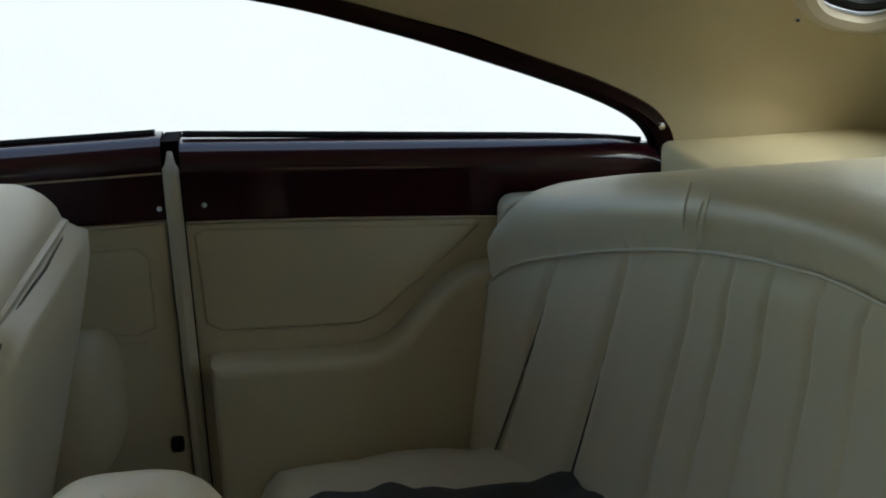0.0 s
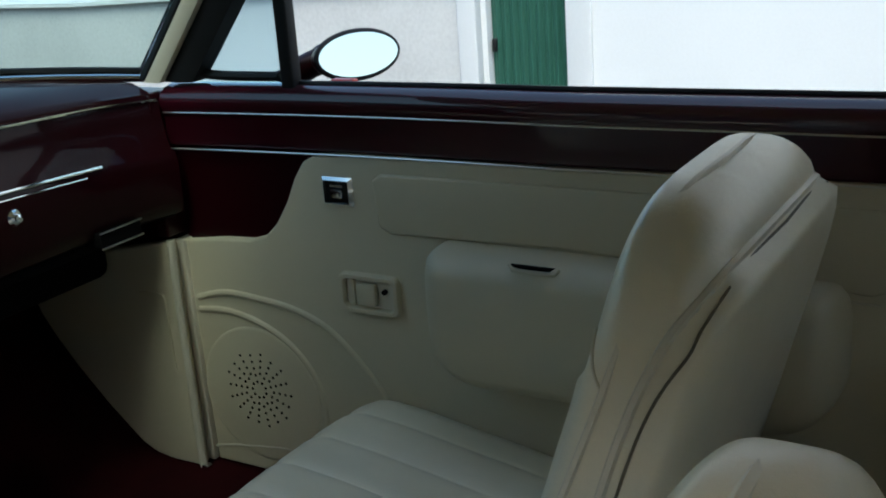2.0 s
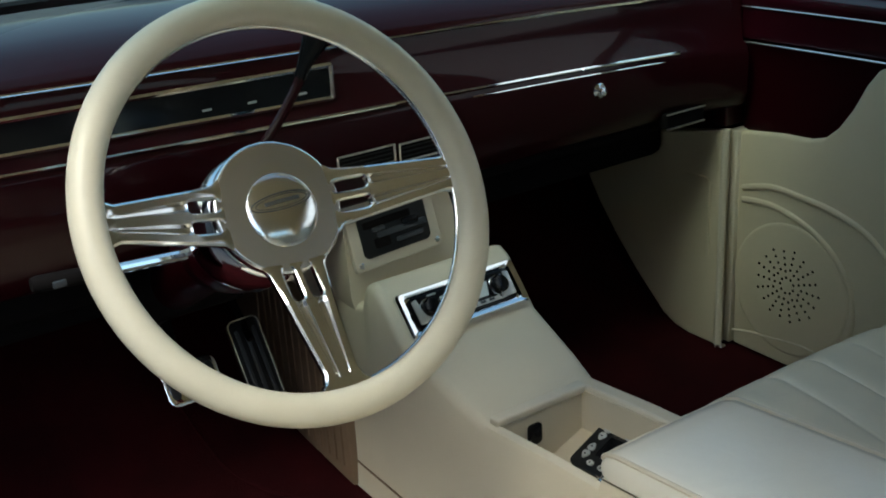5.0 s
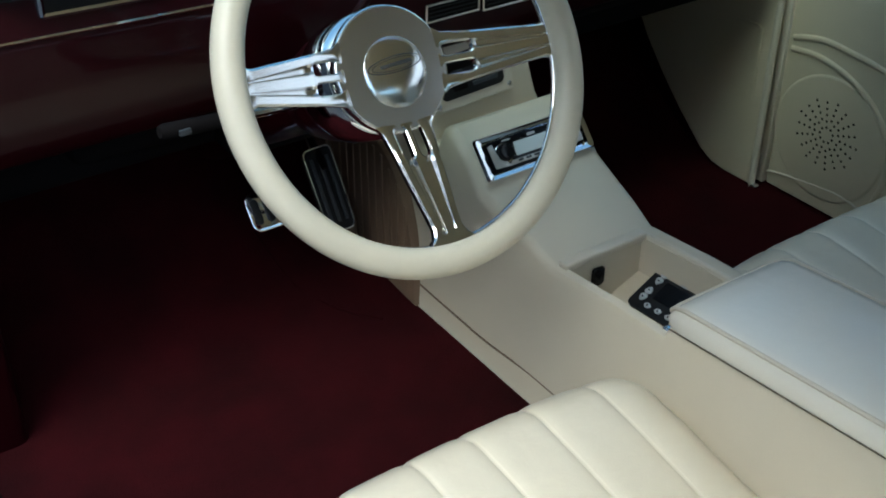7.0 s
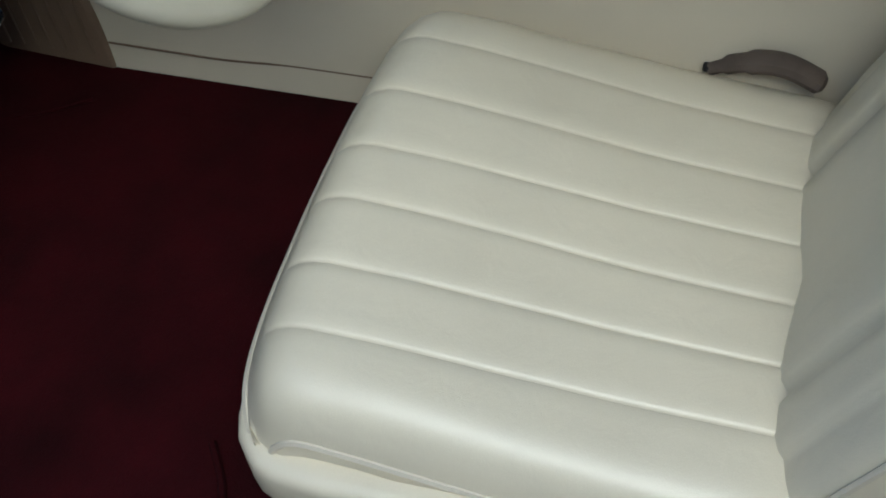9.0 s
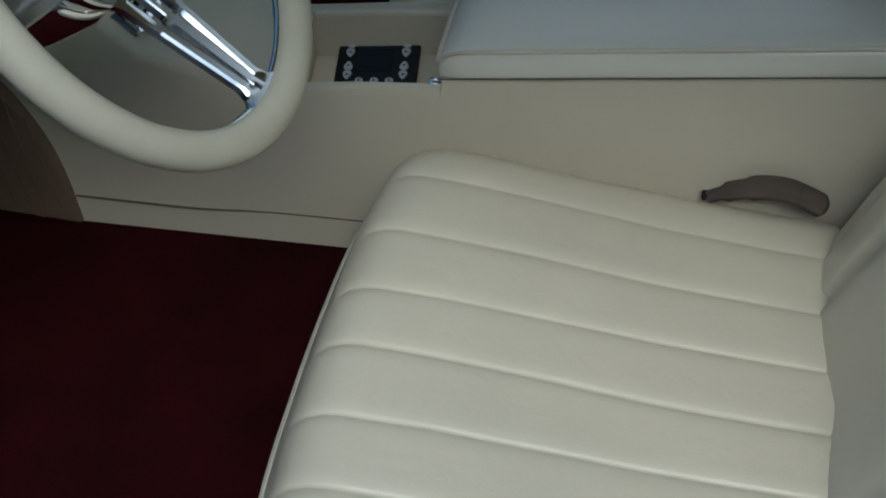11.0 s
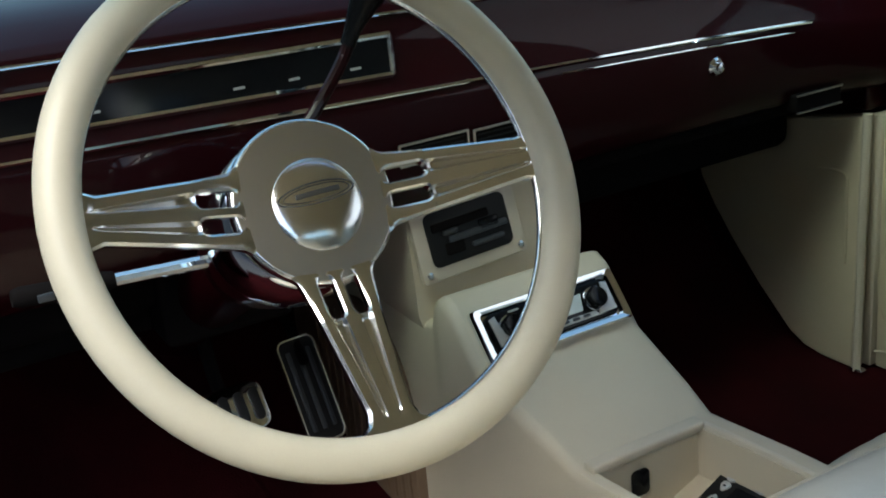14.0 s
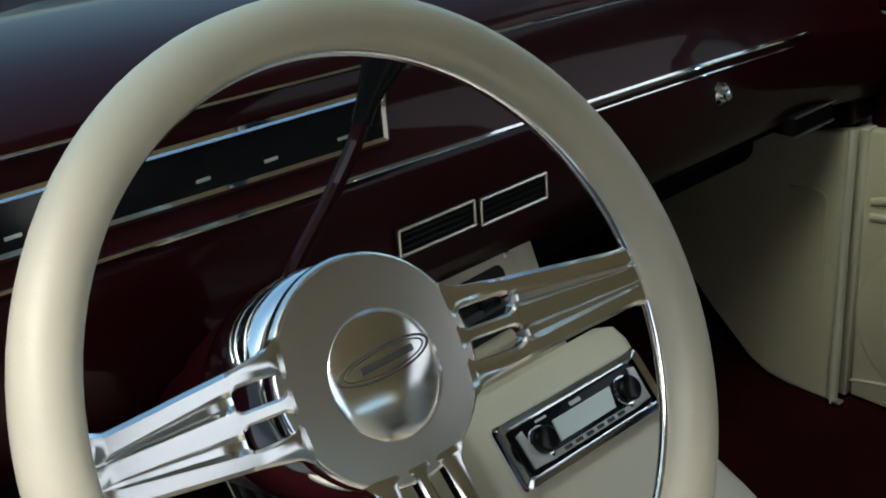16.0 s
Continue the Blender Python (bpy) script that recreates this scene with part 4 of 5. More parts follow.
# pod that carries the black control panel, under the dash
pod = [[(-0.106, y0 + 0.004, 0.318), (-0.1125, y0 + 0.002, 0.338), (-0.113, y0 + 0.002, 0.365), (-0.110, y1 - 0.010, 0.440), (-0.106, y1 - 0.004, 0.462), (-0.096, y1, 0.478), (0.052, y1, 0.478), (0.062, y1 - 0.008, 0.465), (0.082, y0, 0.365), (0.100, y0 - 0.006, 0.32)] for y0, y1 in ((0.782, 0.806), (0.98, 0.98))]
part("pod", loft(pod), VINYL, console, "cream control pod", smooth=50)
PF = Matrix.Translation((-0.036, 0.7905, 0.424)) @ Euler((radians(75), radians(-3), 0)).to_matrix().to_4x4()
plate = part("plate", moved(prism(rounded(0.142, 0.094, 0.004, 3), "z", -0.006, 0.005, 0.002), PF), PIPING, console, "cream screwed plate")
ctl = part("control_panel", moved(prism(rounded(0.110, 0.064, 0.009, 5), "z", 0.004, 0.008, 0.002), PF), RUBBER, plate, "black climate control panel")
DGREY = material("dark grey plastic", (0.03, 0.034, 0.04), 0.4, var=0.3)
for (x, y, w, h, mat_) in ((-0.012, 0.016, 0.076, 0.010, DARK), (0.012, -0.004, 0.080, 0.008, DGREY), (-0.028, -0.016, 0.024, 0.014, DARK), (0.030, 0.002, 0.026, 0.012, GLOSSBLACK), (-0.030, 0.006, 0.020, 0.006, DGREY), (0.024, -0.020, 0.044, 0.006, DGREY)):
    part("slider", moved(prism(rounded(w, h, 0.002, 2), "z", 0.009, 0.0125, 0.0008), PF @ Matrix.Translation((x * 0.85, y * 0.88, -0.001))), mat_, plate)
for x, y in ((-0.0625, 0.0375), (0.0625, 0.0375), (-0.0625, -0.0375), (0.0625, -0.0375)):
    part("screw", moved(lathe([(0.0042, 0.005), (0.0042, 0.007), (0.0022, 0.0085)], 10), PF @ Matrix.Translation((x, y, 0))), CHROME, plate)
# tray fittings
part("tray_front_ledge", box(-0.084, 0.062, 0.494, 0.512, 0.2545, 0.2655, 0.003), PIPING, console, "cream ledge at the tray's front")
part("tray_rim", tube([(0.0625, 0.304, 0.2745), (0.0625, 0.40, 0.2690), (0.0625, 0.496, 0.2595)], 0.0048, 8), PIPING, console, "cream rim along the tray")
# thin black strip, standing proud, draws the shade between the tray's lips
part("tray_slot_shade", box(0.0572, 0.0608, 0.305, 0.492, 0.2455, 0.2495, 0.0), DARK, console, "black strip for the shaded slot along the tray's edge")
part("socket_plate", moved(prism(rounded(0.022, 0.030, 0.006, 4), "y", 0.4935, 0.4975, 0.001), Matrix.Translation((-0.026, -0.001, 0.226))), GLOSSBLACK, console, "black switch plate")
part("power_socket", lathe([(0.014, 0.0), (0.014, 0.010), (0.010, 0.012), (0.009, 0.004)], 20, Matrix.Translation((-0.040, 0.404, 0.160))), RUBBER, console, "black power socket")
part("tray_latch", box(-0.082, -0.068, 0.304, 0.318, 0.266, 0.275, 0.003), CHROME, console, "small chrome latch")
# window lift panel in the tray
LP = Matrix.Translation((0.036, 0.411, 0.2095)) @ Euler((radians(-6), radians(-25), radians(2))).to_matrix().to_4x4()
lift = thing("switch_panel", "black push-button switch panel lying in the console tray", "switch panel")
lift.matrix_world = LP
LP0 = Matrix.Identity(4)
part("panel", moved(prism(rounded(0.076, 0.108, 0.009, 5), "z", -0.003, 0.004, 0.0012), LP0), RUBBER, lift)
part("display", moved(prism(rounded(0.032, 0.045, 0.002, 2), "z", 0.004, 0.0045), LP0 @ Matrix.Translation((0.002, 0.002, 0))), GLOSSBLACK, lift, "dark display window")
SILVER = material("silver button", (0.55, 0.55, 0.53), 0.35, metal=0.4, var=0.05)


def button(x, y, kind, turn=0):
    if kind == "oval":
        pts = [(0.0052 * math.cos(a) * 0.75, 0.0075 * math.sin(a) * 0.75) for a in [k * math.tau / 16 for k in range(16)]]
    elif kind == "big":
        pts = [(0.0055 * math.cos(a), 0.0105 * math.sin(a)) for a in [k * math.tau / 20 for k in range(20)]]
    else:
        pts = [(0.0055 * math.sin(a) * (1 - 0.45 * math.cos(a)), 0.0 + 0.0062 * math.cos(a)) for a in [k * math.tau / 14 for k in range(14)]]
    b = part("button", moved(prism(pts[::-1], "z", 0.0035, 0.0062, 0.0006), Matrix.Translation((x, y, 0)) @ pose(0, 0, 0, 0, 0, turn)), SILVER, lift, "silver push button")
    part("mark", moved(prism(rounded(0.0035, 0.0018, 0.0006, 2), "z", 0.0062, 0.0066), Matrix.Translation((x, y, 0)) @ pose(0, 0, 0, 0, 0, turn)), DARK, b)


for y in (0.037, -0.037):
    for x, tn in ((0.026, -90), (0.013, 90), (-0.006, -90), (-0.019, 90)):
        button(x, y, "tri", tn)
for y in (0.020, 0.0, -0.020):
    button(-0.027, y, "oval")
button(0.028, -0.002, "big")
# padded lid
lid = thing("armrest_lid", "padded cream leather armrest lid on the console", "armrest")
ls = []
for k, y in enumerate([0.302, 0.299, 0.290, 0.275] + [0.25 - 0.55 * q / 12 for q in range(13)] + [-0.315, -0.325, -0.329]):
    zb = 0.2915 - 0.094 * (y - 0.302)
    e = min(1.0, max(0.0, (0.303 - y) / 0.02), max(0.0, (y + 0.33) / 0.02)) ** 0.5
    w, t = 0.089 + 0.009 * e, 0.014 + 0.021 * e
    c = 0.002
    ls.append([(c - w * 0.98, y, zb), (c - w, y, zb + 0.012), (c - w * 0.99, y, zb + t * 0.72), (c - w * 0.94, y, zb + t * 0.93), (c - w * 0.82, y, zb + t), (c - w * 0.4, y, zb + t * 1.04), (c + w * 0.4, y, zb + t * 1.04), (c + w * 0.82, y, zb + t), (c + w * 0.94, y, zb + t * 0.93), (c + w * 0.99, y, zb + t * 0.72), (c + w, y, zb + 0.012), (c + w * 0.98, y, zb)])
part("pad", loft(ls), LIDLEATHER, lid, "padded cream leather lid", smooth=60)
part("piping", tube([Vector(s_[3]) + Vector((-0.002, 0, 0.001)) for s_ in ls[::-1]] + [Vector(ls[0][q]) + Vector((0, 0.001, 0.001)) for q in (4, 5, 6, 7)] + [Vector(s_[8]) + Vector((0.002, 0, 0.001)) for s_ in ls], 0.003, 6), PIPING, lid, "cream piping")
part("parting_line", tube([(-0.0958, 0.302 - 0.63 * k / 10, 0.2915 + 0.094 * 0.063 * k) for k in range(11)], 0.0009, 6), SEAMBROWN, lid, "dark parting line")
# tan tunnel side ahead of the console
TAN = material("brown ribbed vinyl", (0.16, 0.105, 0.065), 0.7, var=0.2, scale=8, grain=300, bump=0.3)
tun_o = spline([(0, 0.797, 0.035), (0, 0.802, 0.12), (0, 0.815, 0.18), (0, 0.845, 0.245), (0, 0.89, 0.285), (0, 0.96, 0.30), (0, 1.06, 0.28)], 5)
tunnel = tagged(link("tunnel_trim", prism([(p.y, p.z) for p in tun_o] + [(1.15, 0.25), (1.15, 0.10), (1.0, 0.05)], "x", -0.130, -0.09, 0.003), TAN), "brown ribbed trim on the transmission tunnel", "trim", kind="structure")
for k in range(12):
    y = 0.82 + 0.022 * k
    zt_ = float(np.interp(y, [0.78, 0.80, 0.835, 0.89, 0.96, 1.06], [0.12, 0.18, 0.235, 0.275, 0.288, 0.27]))
    part("rib", box(-0.1325, -0.129, y - 0.003, y + 0.003, 0.06, zt_, 0.0012, 2), TAN, tunnel)
part("console_seam", tube(spline([(-0.1222, 0.795, 0.078), (-0.1234, 0.70, 0.078), (-0.1228, 0.62, 0.077), (-0.1160, 0.54, 0.076), (-0.1150, 0.50, 0.076), (-0.1150, 0.40, 0.076)], 5), 0.0016, 6), TAN, tunnel)

# ---------------------------------------------------------------- radio
radio = thing("car_radio", "silver and black car radio in a chrome frame", "radio")
RM = Matrix.Translation((0.001, 0.6805, 0.339)) @ Euler((radians(48), 0, 0)).to_matrix().to_4x4()
radio.matrix_world = RM
part("frame", loft([[(x * s, y * t, z) for x, y in rounded(0.194, 0.066, 0.006, 4)] for s, t, z in ((1, 1, -0.004), (1, 1, 0.006), (0.975, 0.93, 0.010), (0.90, 0.76, 0.008), (0.89, 0.74, 0.0))]), CHROME, radio, "chrome surround")
facep = part("faceplate", prism(rounded(0.164, 0.046, 0.008, 4), "z", 0.0, 0.009, 0.002), GLOSSBLACK, radio, "glossy black faceplate")
LCD = material("pale display", (0.62, 0.68, 0.68), 0.15, var=0.03)
part("display", prism([(-0.038, -0.008), (0.036, -0.008), (0.042, 0.012), (-0.036, 0.012)], "z", 0.009, 0.0105), LCD, facep, "pale grey display")
part("button_strip", prism([(-0.055, -0.0185), (0.055, -0.0185), (0.050, -0.0125), (-0.050, -0.0125)], "z", 0.009, 0.0115, 0.0008), SILVER, facep, "silver button strip")
for k in range(6):
    part("preset", prism(rounded(0.009, 0.0035, 0.001, 2), "z", 0.0115, 0.0128), DGREY, facep).location = (-0.036 + 0.0145 * k, -0.0152, 0)
for sx in (-1, 1):
    part("wing", prism([(sx * 0.079, -0.017), (sx * 0.052, -0.019), (sx * 0.060, -0.008), (sx * 0.070, 0.004), (sx * 0.072, 0.018), (sx * 0.080, 0.016)][::sx], "z", 0.009, 0.0118, 0.001), SILVER, facep, "silver wing")
    part("knob", lathe([(0.0125, 0.0), (0.0125, 0.010), (0.0105, 0.0125), (0.006, 0.0115), (0.001, 0.0112)], 28, Matrix.Translation((sx * 0.057, 0.001, 0.009))), GLOSSBLACK, facep, "black rotary knob")
    part("knob_ring", tube([(sx * 0.057 + 0.0135 * math.cos(a), 0.001 + 0.0135 * math.sin(a), 0.0105) for a in [k * math.tau / 28 for k in range(28)]], 0.0013, 6, True), CHROME, facep)
part("brand_bar", prism(rounded(0.014, 0.004, 0.001, 2), "z", 0.009, 0.0098), SILVER, facep).location = (-0.002, 0.0165, 0)
part("label_bar", prism(rounded(0.014, 0.002, 0.0006, 2), "z", 0.009, 0.0096), SILVER, facep).location = (-0.046, 0.0185, 0)

# ---------------------------------------------------------------- dashboard
dash = thing("dashboard", "glossy maroon painted dashboard with chrome lines", "dashboard")
DP = [(1.12, 0.46), (0.90, 0.462), (0.795, 0.468), (0.778, 0.478), (0.772, 0.50), (0.772, 0.587), (0.776, 0.600), (0.786, 0.610), (0.794, 0.655), (0.797, 0.683), (0.800, 0.692), (0.812, 0.704), (0.845, 0.718), (0.90, 0.728), (0.98, 0.733), (1.085, 0.730), (1.12, 0.70)]


def dash_at(x):
    u = max(0.0, (x - 0.47) / 0.16)
    fwd = -0.028 * min(1, u) ** 2
    tilt = -0.036 * x - 0.030 * max(0.0, x - 0.2) ** 2
    return [(x, y + fwd * (1 if y < 0.9 else 0), z + tilt * min(1.0, max(0.0, (z - 0.50) / 0.08)) + (-0.012 * (x / 0.65) ** 2 if z > 0.70 else 0) - (0.10 * max(0.0, abs(x) / 0.66 - 0.55) ** 2 * (y - 0.85) / 0.25 if y > 0.85 and z > 0.69 else 0)) for y, z in DP]


part("shell", loft([dash_at(x) for x in [-0.72 + 0.04 * k for k in range(32)] + [0.545, 0.57, 0.59, 0.605, 0.618, 0.629]]), MAROON, dash, "glossy maroon shell", smooth=50)


def dash_line(i, x0, x1, out=0.002, n=36):
    return [Vector(dash_at(x0 + (x1 - x0) * k / n)[i]) + Vector((0, -out, 0)) for k in range(n + 1)]


part("chrome_line", tube(dash_line(9, -0.70, 0.625), 0.0020, 6), CHROME, dash, "long chrome line")
part("chrome_line", tube(dash_line(6, -0.70, 0.50), 0.0025, 6), CHROME, dash, "long chrome line")
part("glovebox_line", tube([p + Vector((0, -0.001, -0.011)) for p in dash_line(6, 0.10, 0.47)], 0.0012, 6), CHROME, dash, "thin glovebox line")
# gauge strip
def gz(x, k):
    return (0.667 if k else 0.6235) + (0.010 if k else 0.014) * (-(x + 0.115)) / 0.4


gp = [(-0.62, gz(-0.62, 0)), (-0.112, gz(-0.112, 0)), (-0.112, gz(-0.112, 1)), (-0.62, gz(-0.62, 1))]
gauges = part("gauge_frame", join(*[tube([(a[0], 0.787 - 0.0 + 0.0, a[1]), (b[0], 0.787, b[1])], 0.0036, 6) for a, b in zip(gp, gp[1:] + gp[:1])]), CHROME, dash, "chrome gauge frame")
part("gauge_glass", prism(gp, "y", 0.7865, 0.80), GLOSSBLACK, gauges, "black gauge strip")
for x in (-0.155, -0.225, -0.285, -0.43, -0.56):
    part("gauge_mark", prism([(x - 0.006, gz(x, 0) + 0.011), (x + 0.006, gz(x, 0) + 0.011), (x + 0.006, gz(x, 0) + 0.0135), (x - 0.006, gz(x, 0) + 0.0135)], "y", 0.7856, 0.7868), SILVER, gauges)
part("glovebox_knob", lathe([(0.012, 0.0), (0.012, 0.004), (0.009, 0.007), (0.006, 0.007), (0.006, 0.013), (0.003, 0.015)], 20, pose(0.331, 0.7725, 0.551, 90, 0, 0)), CHROME, dash, "chrome glovebox button")


def air_vent(x0, x1, z0, z1, y, slats, name_label, sides=True):
    v = thing("air_vent", name_label, "air vent", group="dash vents")
    part("body", box(x0, x1, y, y + 0.05, z0, z1, 0.003), DARK, v)
    q = [(x0, z0), (x1, z0), (x1, z1), (x0, z1)]
    part("frame", join(*[tube([(a[0], y - 0.001, a[1]), (b[0], y - 0.001, b[1])], 0.0015, 6) for n_, (a, b) in enumerate(zip(q, q[1:] + q[:1])) if sides or n_ % 2 == 0]), TRIM, v, "thin chrome frame")
    for k in range(slats):
        z = z0 + (z1 - z0) * (k + 1) / (slats + 1)
        part("slat", box(x0 + 0.004, x1 - 0.004, y - 0.0005, y + 0.012, z - 0.001, z + 0.001), RUBBER, v)


air_vent(-0.124, -0.037, 0.5255, 0.549, 0.767, 3, "black centre air vent framed in thin chrome")
air_vent(-0.029, 0.055, 0.522, 0.5465, 0.767, 3, "black centre air vent framed in thin chrome")
air_vent(0.468, 0.553, 0.462, 0.486, 0.765, 0, "slim black air vent with chrome edges", False)
tagged(link("under_dash", join(box(-0.735, 0.604, 0.90, 1.269, 0.36, 0.46, 0.02), box(-0.60, -0.16, 0.86, 1.10, 0.40, 0.462, 0.02), box(0.10, 0.60, 0.82, 1.1, 0.44, 0.463, 0.01)), DARK), "dark underside of the dashboard", "under dash", kind="structure")

# kick panel ahead of the door
kick = thing("kick_panel", "cream vinyl kick panel under the dash", "trim panel", kind="structure")
ko = [(0.772, 0.032), (0.835, 0.031), (0.870, 0.036), (0.900, 0.050), (0.928, 0.074), (0.970, 0.110), (1.030, 0.170), (1.075, 0.222), (1.105, 0.265), (1.116, 0.300), (1.112, 0.340), (1.06, 0.362), (0.92, 0.40), (0.772, 0.430)]
part("panel", prism(ko, "x", 0.606, 0.632, 0.006, 3), DOORVINYL, kick, smooth=60)
part("jamb_filler", box(0.628, 0.662, 0.7575, 0.776, 0.035, 0.428, 0.002), PIPING, kick, "cream jamb strip")
part("edge_piping", tube(spline([(0.612, 0.769, 0.432), (0.608, 0.767, 0.30), (0.606, 0.764, 0.15), (0.604, 0.762, 0.034)], 6), 0.0065, 8), PIPING, kick, "cream edge piping")
part("crease", tube(spline([(0.605, 0.85, 0.335), (0.605, 0.80, 0.338), (0.605, 0.795, 0.30), (0.605, 0.793, 0.20)], 6), 0.0025, 6), DOORVINYL, kick)
part("scuff_tip", box(0.598, 0.612, 0.748, 0.772, 0.031, 0.040, 0.003), CHROME, kick, "bright scuff tip")

# ---------------------------------------------------------------- steering wheel and column
wheel = thing("steering_wheel", "cream leather steering wheel with polished aluminium spokes", "steering wheel")
wr, wv, wn_ = Vector((0.99956, 0.02961, 0.0)), Vector((-0.01485, 0.50117, 0.86522)), Vector((0.02562, -0.86484, 0.50139))
WM = Matrix(((wr.x, wv.x, wn_.x, -0.3218), (wr.y, wv.y, wn_.y, 0.4975), (wr.z, wv.z, wn_.z, 0.6097), (0, 0, 0, 1)))
wheel.matrix_world = WM
RIM = material("cream wheel leather", (0.62, 0.57, 0.44), 0.38, var=0.05, scale=20, grain=900, bump=0.1)
part("rim", tube([(0.2080 * math.cos(a), 0.2080 * math.sin(a), 0) for a in [k * math.tau / 96 for k in range(96)]], 0.0170, 16, True), RIM, wheel, "cream leather rim", smooth=180)
part("inner_band", tube([(0.1937 * math.cos(a), 0.1937 * math.sin(a), -0.009) for a in [k * math.tau / 96 for k in range(96)]], 0.0042, 8, True), CHROME, wheel, "polished inner band", smooth=180)
HZ, HC = -0.046, Vector((0.004, 0.008, 0))
HUBFACE = material("satin aluminium", (0.62, 0.60, 0.56), 0.34, metal=1.0, var=0.04, grain=1200)
hub = part("hub", lathe([(0.040, HZ - 0.014), (0.0690, HZ - 0.014), (0.0720, HZ - 0.011), (0.0720, HZ - 0.004), (0.0707, HZ - 0.0014), (0.0685, HZ - 0.0004)], 64, Matrix.Translation(HC)), BILLET, wheel, "polished round hub", smooth=50)
part("hub_face", lathe([(0.0690, HZ - 0.003), (0.0685, HZ - 0.0002), (0.050, HZ + 0.0012), (0.030, HZ + 0.002)], 64, Matrix.Translation(HC)), HUBFACE, hub, "satin hub face", smooth=60)
part("cup", lathe([(0.058, HZ - 0.108), (0.070, HZ - 0.104), (0.0740, HZ - 0.088), (0.0735, HZ - 0.034), (0.066, HZ - 0.0205), (0.050, HZ - 0.0195)], 48, Matrix.Translation(HC)), CHROME, hub, "bright chrome cup", smooth=60)
part("dome", lathe([(0.0410, HZ + 0.0008), (0.0390, HZ + 0.0022), (0.034, HZ + 0.0042), (0.027, HZ + 0.0062), (0.018, HZ + 0.0080), (0.008, HZ + 0.0090), (0.0005, HZ + 0.0092)], 64, Matrix.Translation(HC + Vector((0.001, -0.004, 0)))), BILLET, hub, "polished dome badge", smooth=180)
BADGE = material("engraved grey", (0.10, 0.10, 0.095), 0.4, metal=0.6)


def on_dome(x, y, lift=0.0004):
    r = math.hypot(x, y)
    z = float(np.interp(r, [0, 0.008, 0.018, 0.027, 0.034, 0.039, 0.041], [0.0092, 0.0090, 0.0080, 0.0062, 0.0042, 0.0022, 0.0008]))
    return Vector((x + HC.x + 0.001, y + 0.004, HZ + z + lift))


for a_, b_, r_ in ((0.0345, 0.0088, 0.0006), (0.0300, 0.0066, 0.0004)):
    part("badge_ring", tube([on_dome(a_ * math.cos(q), 0.008 + b_ * math.sin(q)) for q in [k * math.tau / 48 for k in range(48)]], r_, 5, True), BADGE, hub, "engraved oval")
part("badge_bar", tube([on_dome(-0.020 + 0.040 * k / 10, 0.008) for k in range(11)], 0.0022, 6, False, 0.3), BADGE, hub, "engraved mark")


def spoke(angle):
    """Three converging rails with two slots at the hub and two fluted channels beyond them."""
    c, s = math.cos(radians(angle)), math.sin(radians(angle))
    turn = Matrix(((c, -s, 0, HC.x), (s, c, 0, HC.y), (0, 0, 1, 0), (0, 0, 0, 1)))

    def h(r):
        return float(np.interp(r, [0.055, 0.075, 0.20, 0.21], [HZ - 0.0055, HZ - 0.001, -0.006, -0.005]))

    def half(r):
        return float(np.interp(r, [0.058, 0.066, 0.075, 0.10, 0.13, 0.16, 0.182, 0.192, 0.200], [0.040, 0.0335, 0.0300, 0.0275, 0.0245, 0.0212, 0.0190, 0.0225, 0.034]))

    def rail(rows):
        return loft([[(r, a, h(r) - 0.0045), (r, a, h(r) + 0.003), (r, a * 0.8 + c_ * 0.2, h(r) + 0.0045), (r, a * 0.2 + c_ * 0.8, h(r) + 0.0045), (r, c_, h(r) + 0.003), (r, c_, h(r) - 0.0045)] for r, a, c_ in rows])

    # three short rails leave two slots next to the hub; their ends are rounded
    sl = [(0.056, 1.0), (0.0635, 1.0), (0.0640, 0.62), (0.0655, 0.30), (0.0675, 0.10), (0.070, 0.0), (0.096, 0.0), (0.0985, 0.10), (0.1005, 0.30), (0.1020, 0.62), (0.1025, 1.0)]
    rails = []
    for sy in (1, -1):
        rails.append(rail([(r, sy * (0.0175 - 0.0065 * k), sy * half(r)) for r, k in sl]))
    rails.append(rail([(r, -0.0042 - 0.0065 * k, 0.0042 + 0.0065 * k) for r, k in sl]))
    plate_rows = []
    for r in [0.1022, 0.106, 0.11, 0.12, 0.135, 0.15, 0.165, 0.175, 0.182, 0.188, 0.192, 0.196, 0.200]:
        w = half(r)
        a, c_, d = (float(np.interp(r, [0.102, 0.108, 0.182, 0.19], q)) for q in ([0.0120, 0.0115, 0.0065, 0.006], [0.0055, 0.0058, 0.0022, 0.0010], [0.0, 0.0050, 0.0020, 0.0]))
        t = h(r) + 0.0045
        plate_rows.append([(r, -w, h(r) - 0.0045), (r, -w, t - 0.0025), (r, -w + 0.0025, t)] + [(r, -a - c_, t), (r, -a - c_ * 0.4, t - d * 0.9), (r, -a + c_ * 0.4, t - d), (r, -a + c_, t), (r, a - c_, t), (r, a - c_ * 0.4, t - d), (r, a + c_ * 0.4, t - d * 0.9), (r, a + c_, t)] + [(r, w - 0.0025, t), (r, w, t - 0.0025), (r, w, h(r) - 0.0045)])
    b = join(*rails, loft(plate_rows))
    part("spoke", moved(b, turn), BILLET, wheel, "polished fluted spoke", smooth=28)


for ang in (173.8, 354.2, 265.5):
    spoke(ang)
column = thing("steering_column", "maroon steering column with a flared top", "steering column")
column.matrix_world = WM
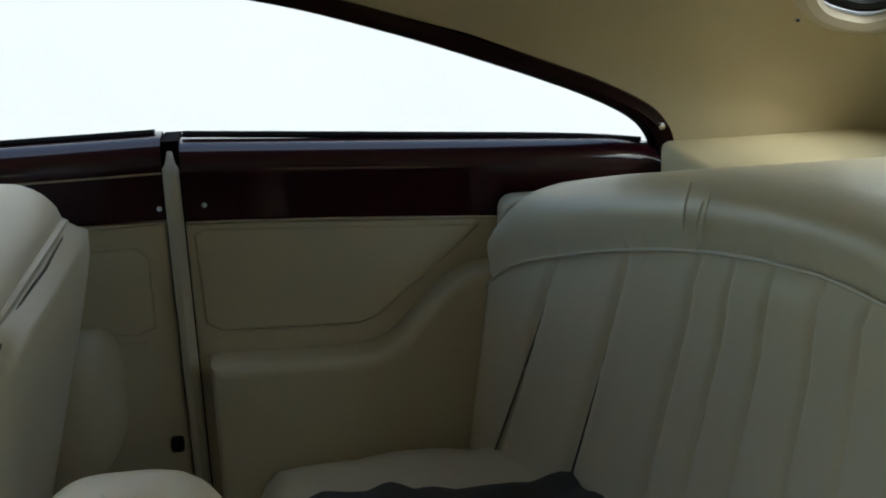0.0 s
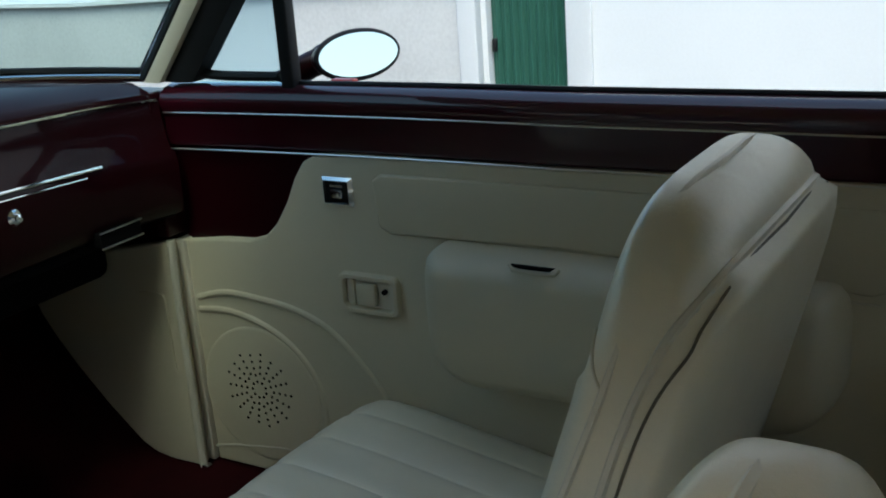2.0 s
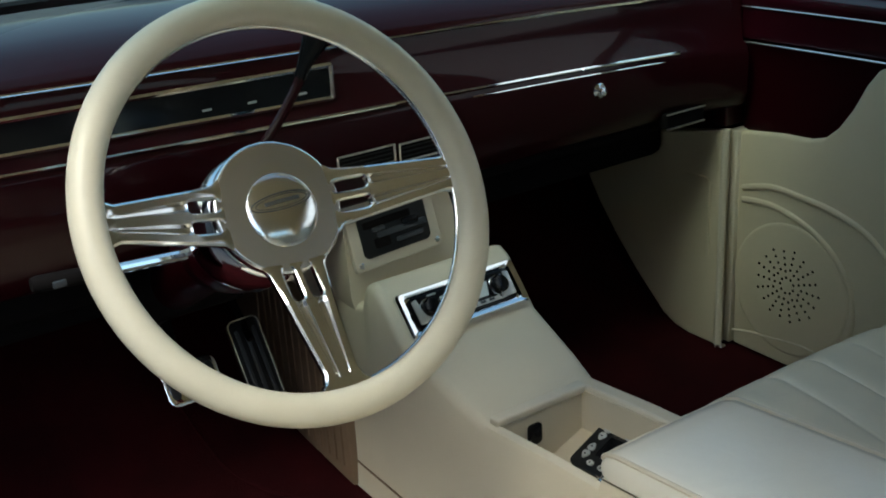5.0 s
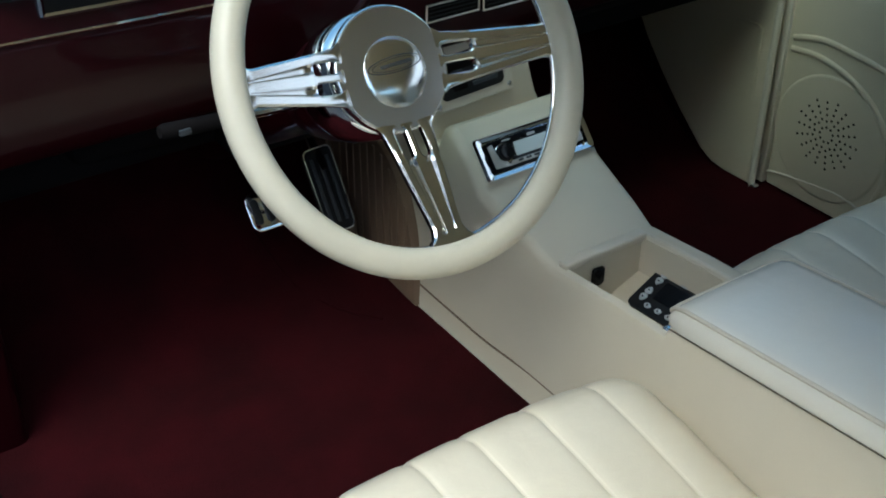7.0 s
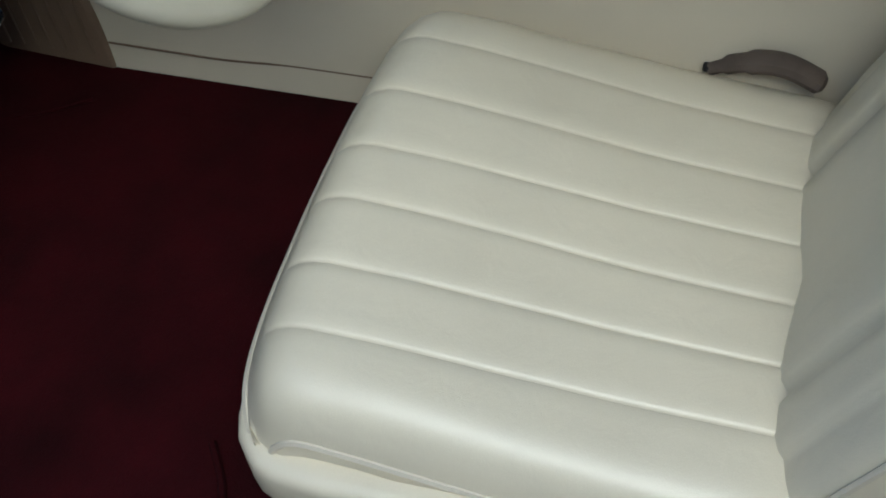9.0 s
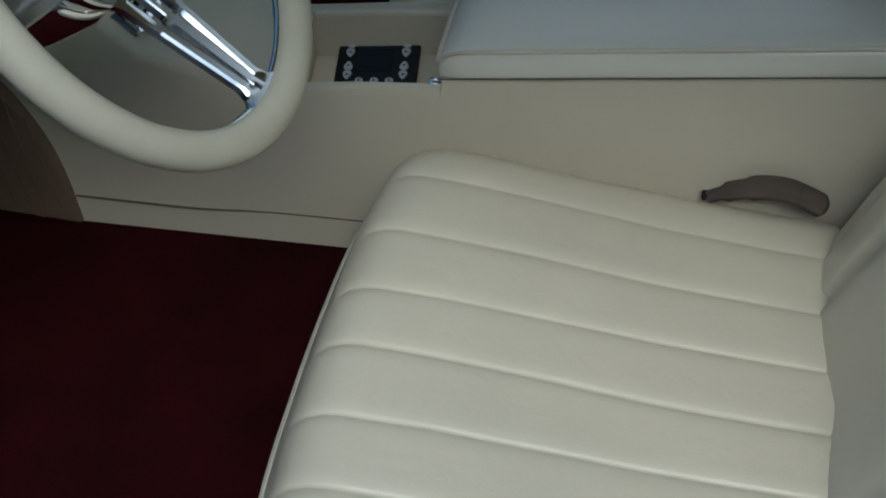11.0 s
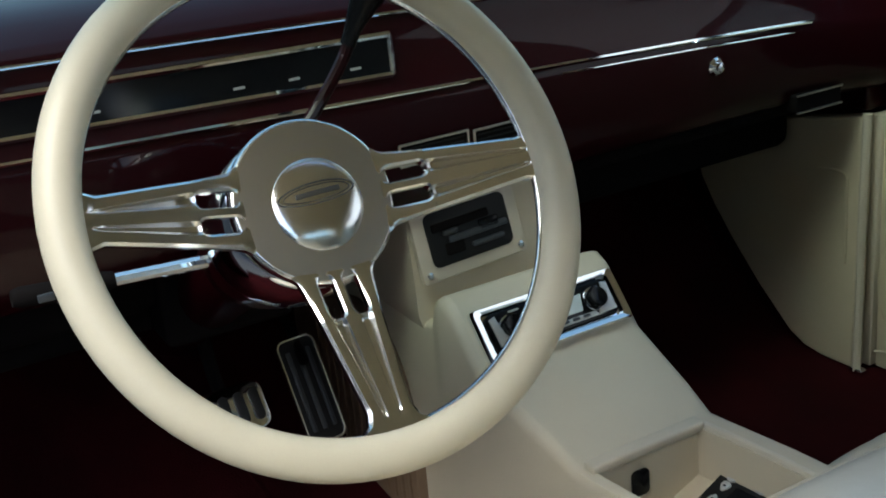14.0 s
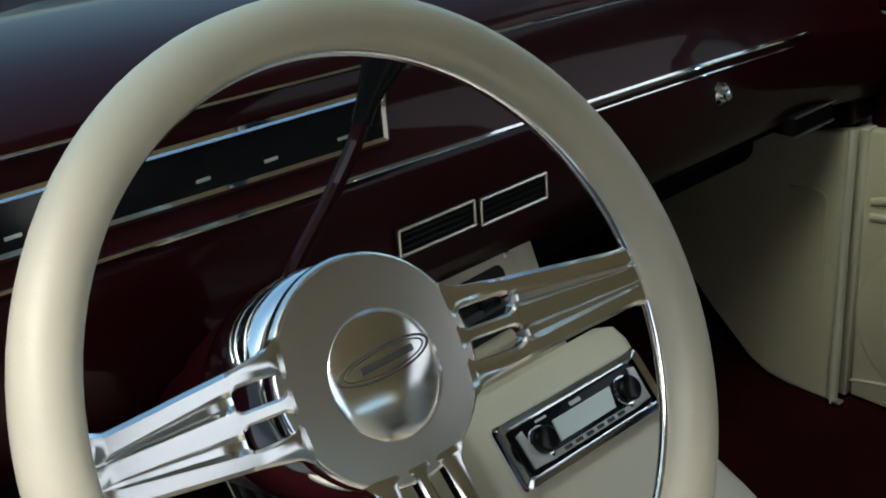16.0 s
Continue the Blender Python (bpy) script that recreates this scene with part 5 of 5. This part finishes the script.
part("collar", lathe([(0.046, HZ - 0.19), (0.058, HZ - 0.175), (0.066, HZ - 0.135), (0.066, HZ - 0.110), (0.055, HZ - 0.1085)], 40, Matrix.Translation(HC)), MAROON, column, "glossy maroon bell")
part("tube", lathe([(0.042, -0.62), (0.042, -0.20), (0.046, -0.175), (0.046, -0.145), (0.038, -0.140)], 36, Matrix.Translation(HC)), MAROON, column, "maroon painted tube")
shift = thing("gear_lever", "maroon column gear lever with a flared black knob", "gear lever")
part("rod", tube(spline([(-0.315, 0.655, 0.535), (-0.29, 0.686, 0.582), (-0.238, 0.695, 0.634), (-0.211, 0.695, 0.668), (-0.199, 0.695, 0.690)], 6), 0.0062, 10), MAROON, shift, "maroon rod")
part("knob", tube(spline([(-0.203, 0.695, 0.682), (-0.192, 0.694, 0.703), (-0.180, 0.693, 0.722), (-0.1695, 0.692, 0.7385), (-0.1685, 0.692, 0.7400)], 5), [0.0080] * 4 + [0.0092, 0.0102, 0.0114, 0.0124, 0.0134, 0.0146, 0.0158, 0.0170, 0.0180, 0.0186, 0.0190, 0.0190, 0.0188, 0.018, 0.016, 0.013, 0.010], 16), GLOSSBLACK, shift, "flared glossy black knob")
stalk = thing("indicator_stalk", "chrome indicator stalk with a black switch end", "stalk")
part("rod", tube([(-0.355, 0.648, 0.522), (-0.40, 0.65, 0.526), (-0.478, 0.65, 0.531)], 0.0065, 10), CHROME, stalk, "ribbed chrome rod")
part("grip", tube([(-0.470, 0.65, 0.531), (-0.478, 0.65, 0.531), (-0.55, 0.65, 0.537), (-0.556, 0.65, 0.5375)], [0.007, 0.0092, 0.0092, 0.007], 14), DARK, stalk, "black switch grip")
part("button", box(-0.537, -0.523, 0.638, 0.6425, 0.531, 0.538, 0.001), DGREY, stalk, "small grey button")
drop = thing("column_bracket", "dark bracket that hangs under the steering column", "bracket", kind="structure")
part("bracket", box(-0.39, -0.24, 0.84, 0.98, 0.36, 0.47, 0.01), DARK, drop)

# ---------------------------------------------------------------- pedals
brake = thing("brake_pedal", "chrome brake pedal with black rubber slots", "pedal", group="pedals")
BM = Matrix.Translation((-0.318, 0.888, 0.240)) @ Euler((radians(90 - 38), 0, radians(0))).to_matrix().to_4x4()
part("pad", moved(prism(rounded(0.082, 0.060, 0.014, 5), "z", -0.006, 0.004, 0.0025), BM), CHROME, brake, "chrome pad")
for k in range(4):
    part("rubber_insert", moved(prism(rounded(0.0125, 0.040, 0.006, 4), "z", 0.0035, 0.0062, 0.001), BM @ Matrix.Translation((-0.0285 + 0.019 * k, 0, 0))), RUBBER, brake, "black rubber insert")
part("arm", tube(spline([(-0.318, 0.893, 0.240), (-0.318, 0.93, 0.245), (-0.316, 0.97, 0.30), (-0.314, 0.98, 0.40)], 5), 0.009, 8), DARK, brake, "black arm")
gas = thing("throttle_pedal", "long black throttle pedal with chrome bars", "pedal", group="pedals")
GM = Matrix.Translation((-0.205, 0.925, 0.215)) @ Euler((radians(90 - 30), 0, radians(4))).to_matrix().to_4x4()
part("pad", moved(prism(rounded(0.050, 0.135, 0.010, 4), "z", -0.006, 0.003, 0.002), GM), RUBBER, gas, "black rubber pad")
part("rim", moved(tube([(x, y, 0.003) for x, y in rounded(0.050, 0.135, 0.010, 4)], 0.002, 6, True), GM), CHROME, gas, "chrome rim")
for k in range(3):
    part("bar", moved(prism(rounded(0.006, 0.105, 0.002, 3), "z", 0.003, 0.006, 0.001), GM @ Matrix.Translation((-0.014 + 0.014 * k, 0, 0))), DGREY, gas)
part("arm", tube([(-0.205, 0.932, 0.25), (-0.20, 1.02, 0.31), (-0.20, 1.10, 0.40)], 0.006, 8), DARK, gas, "black arm")
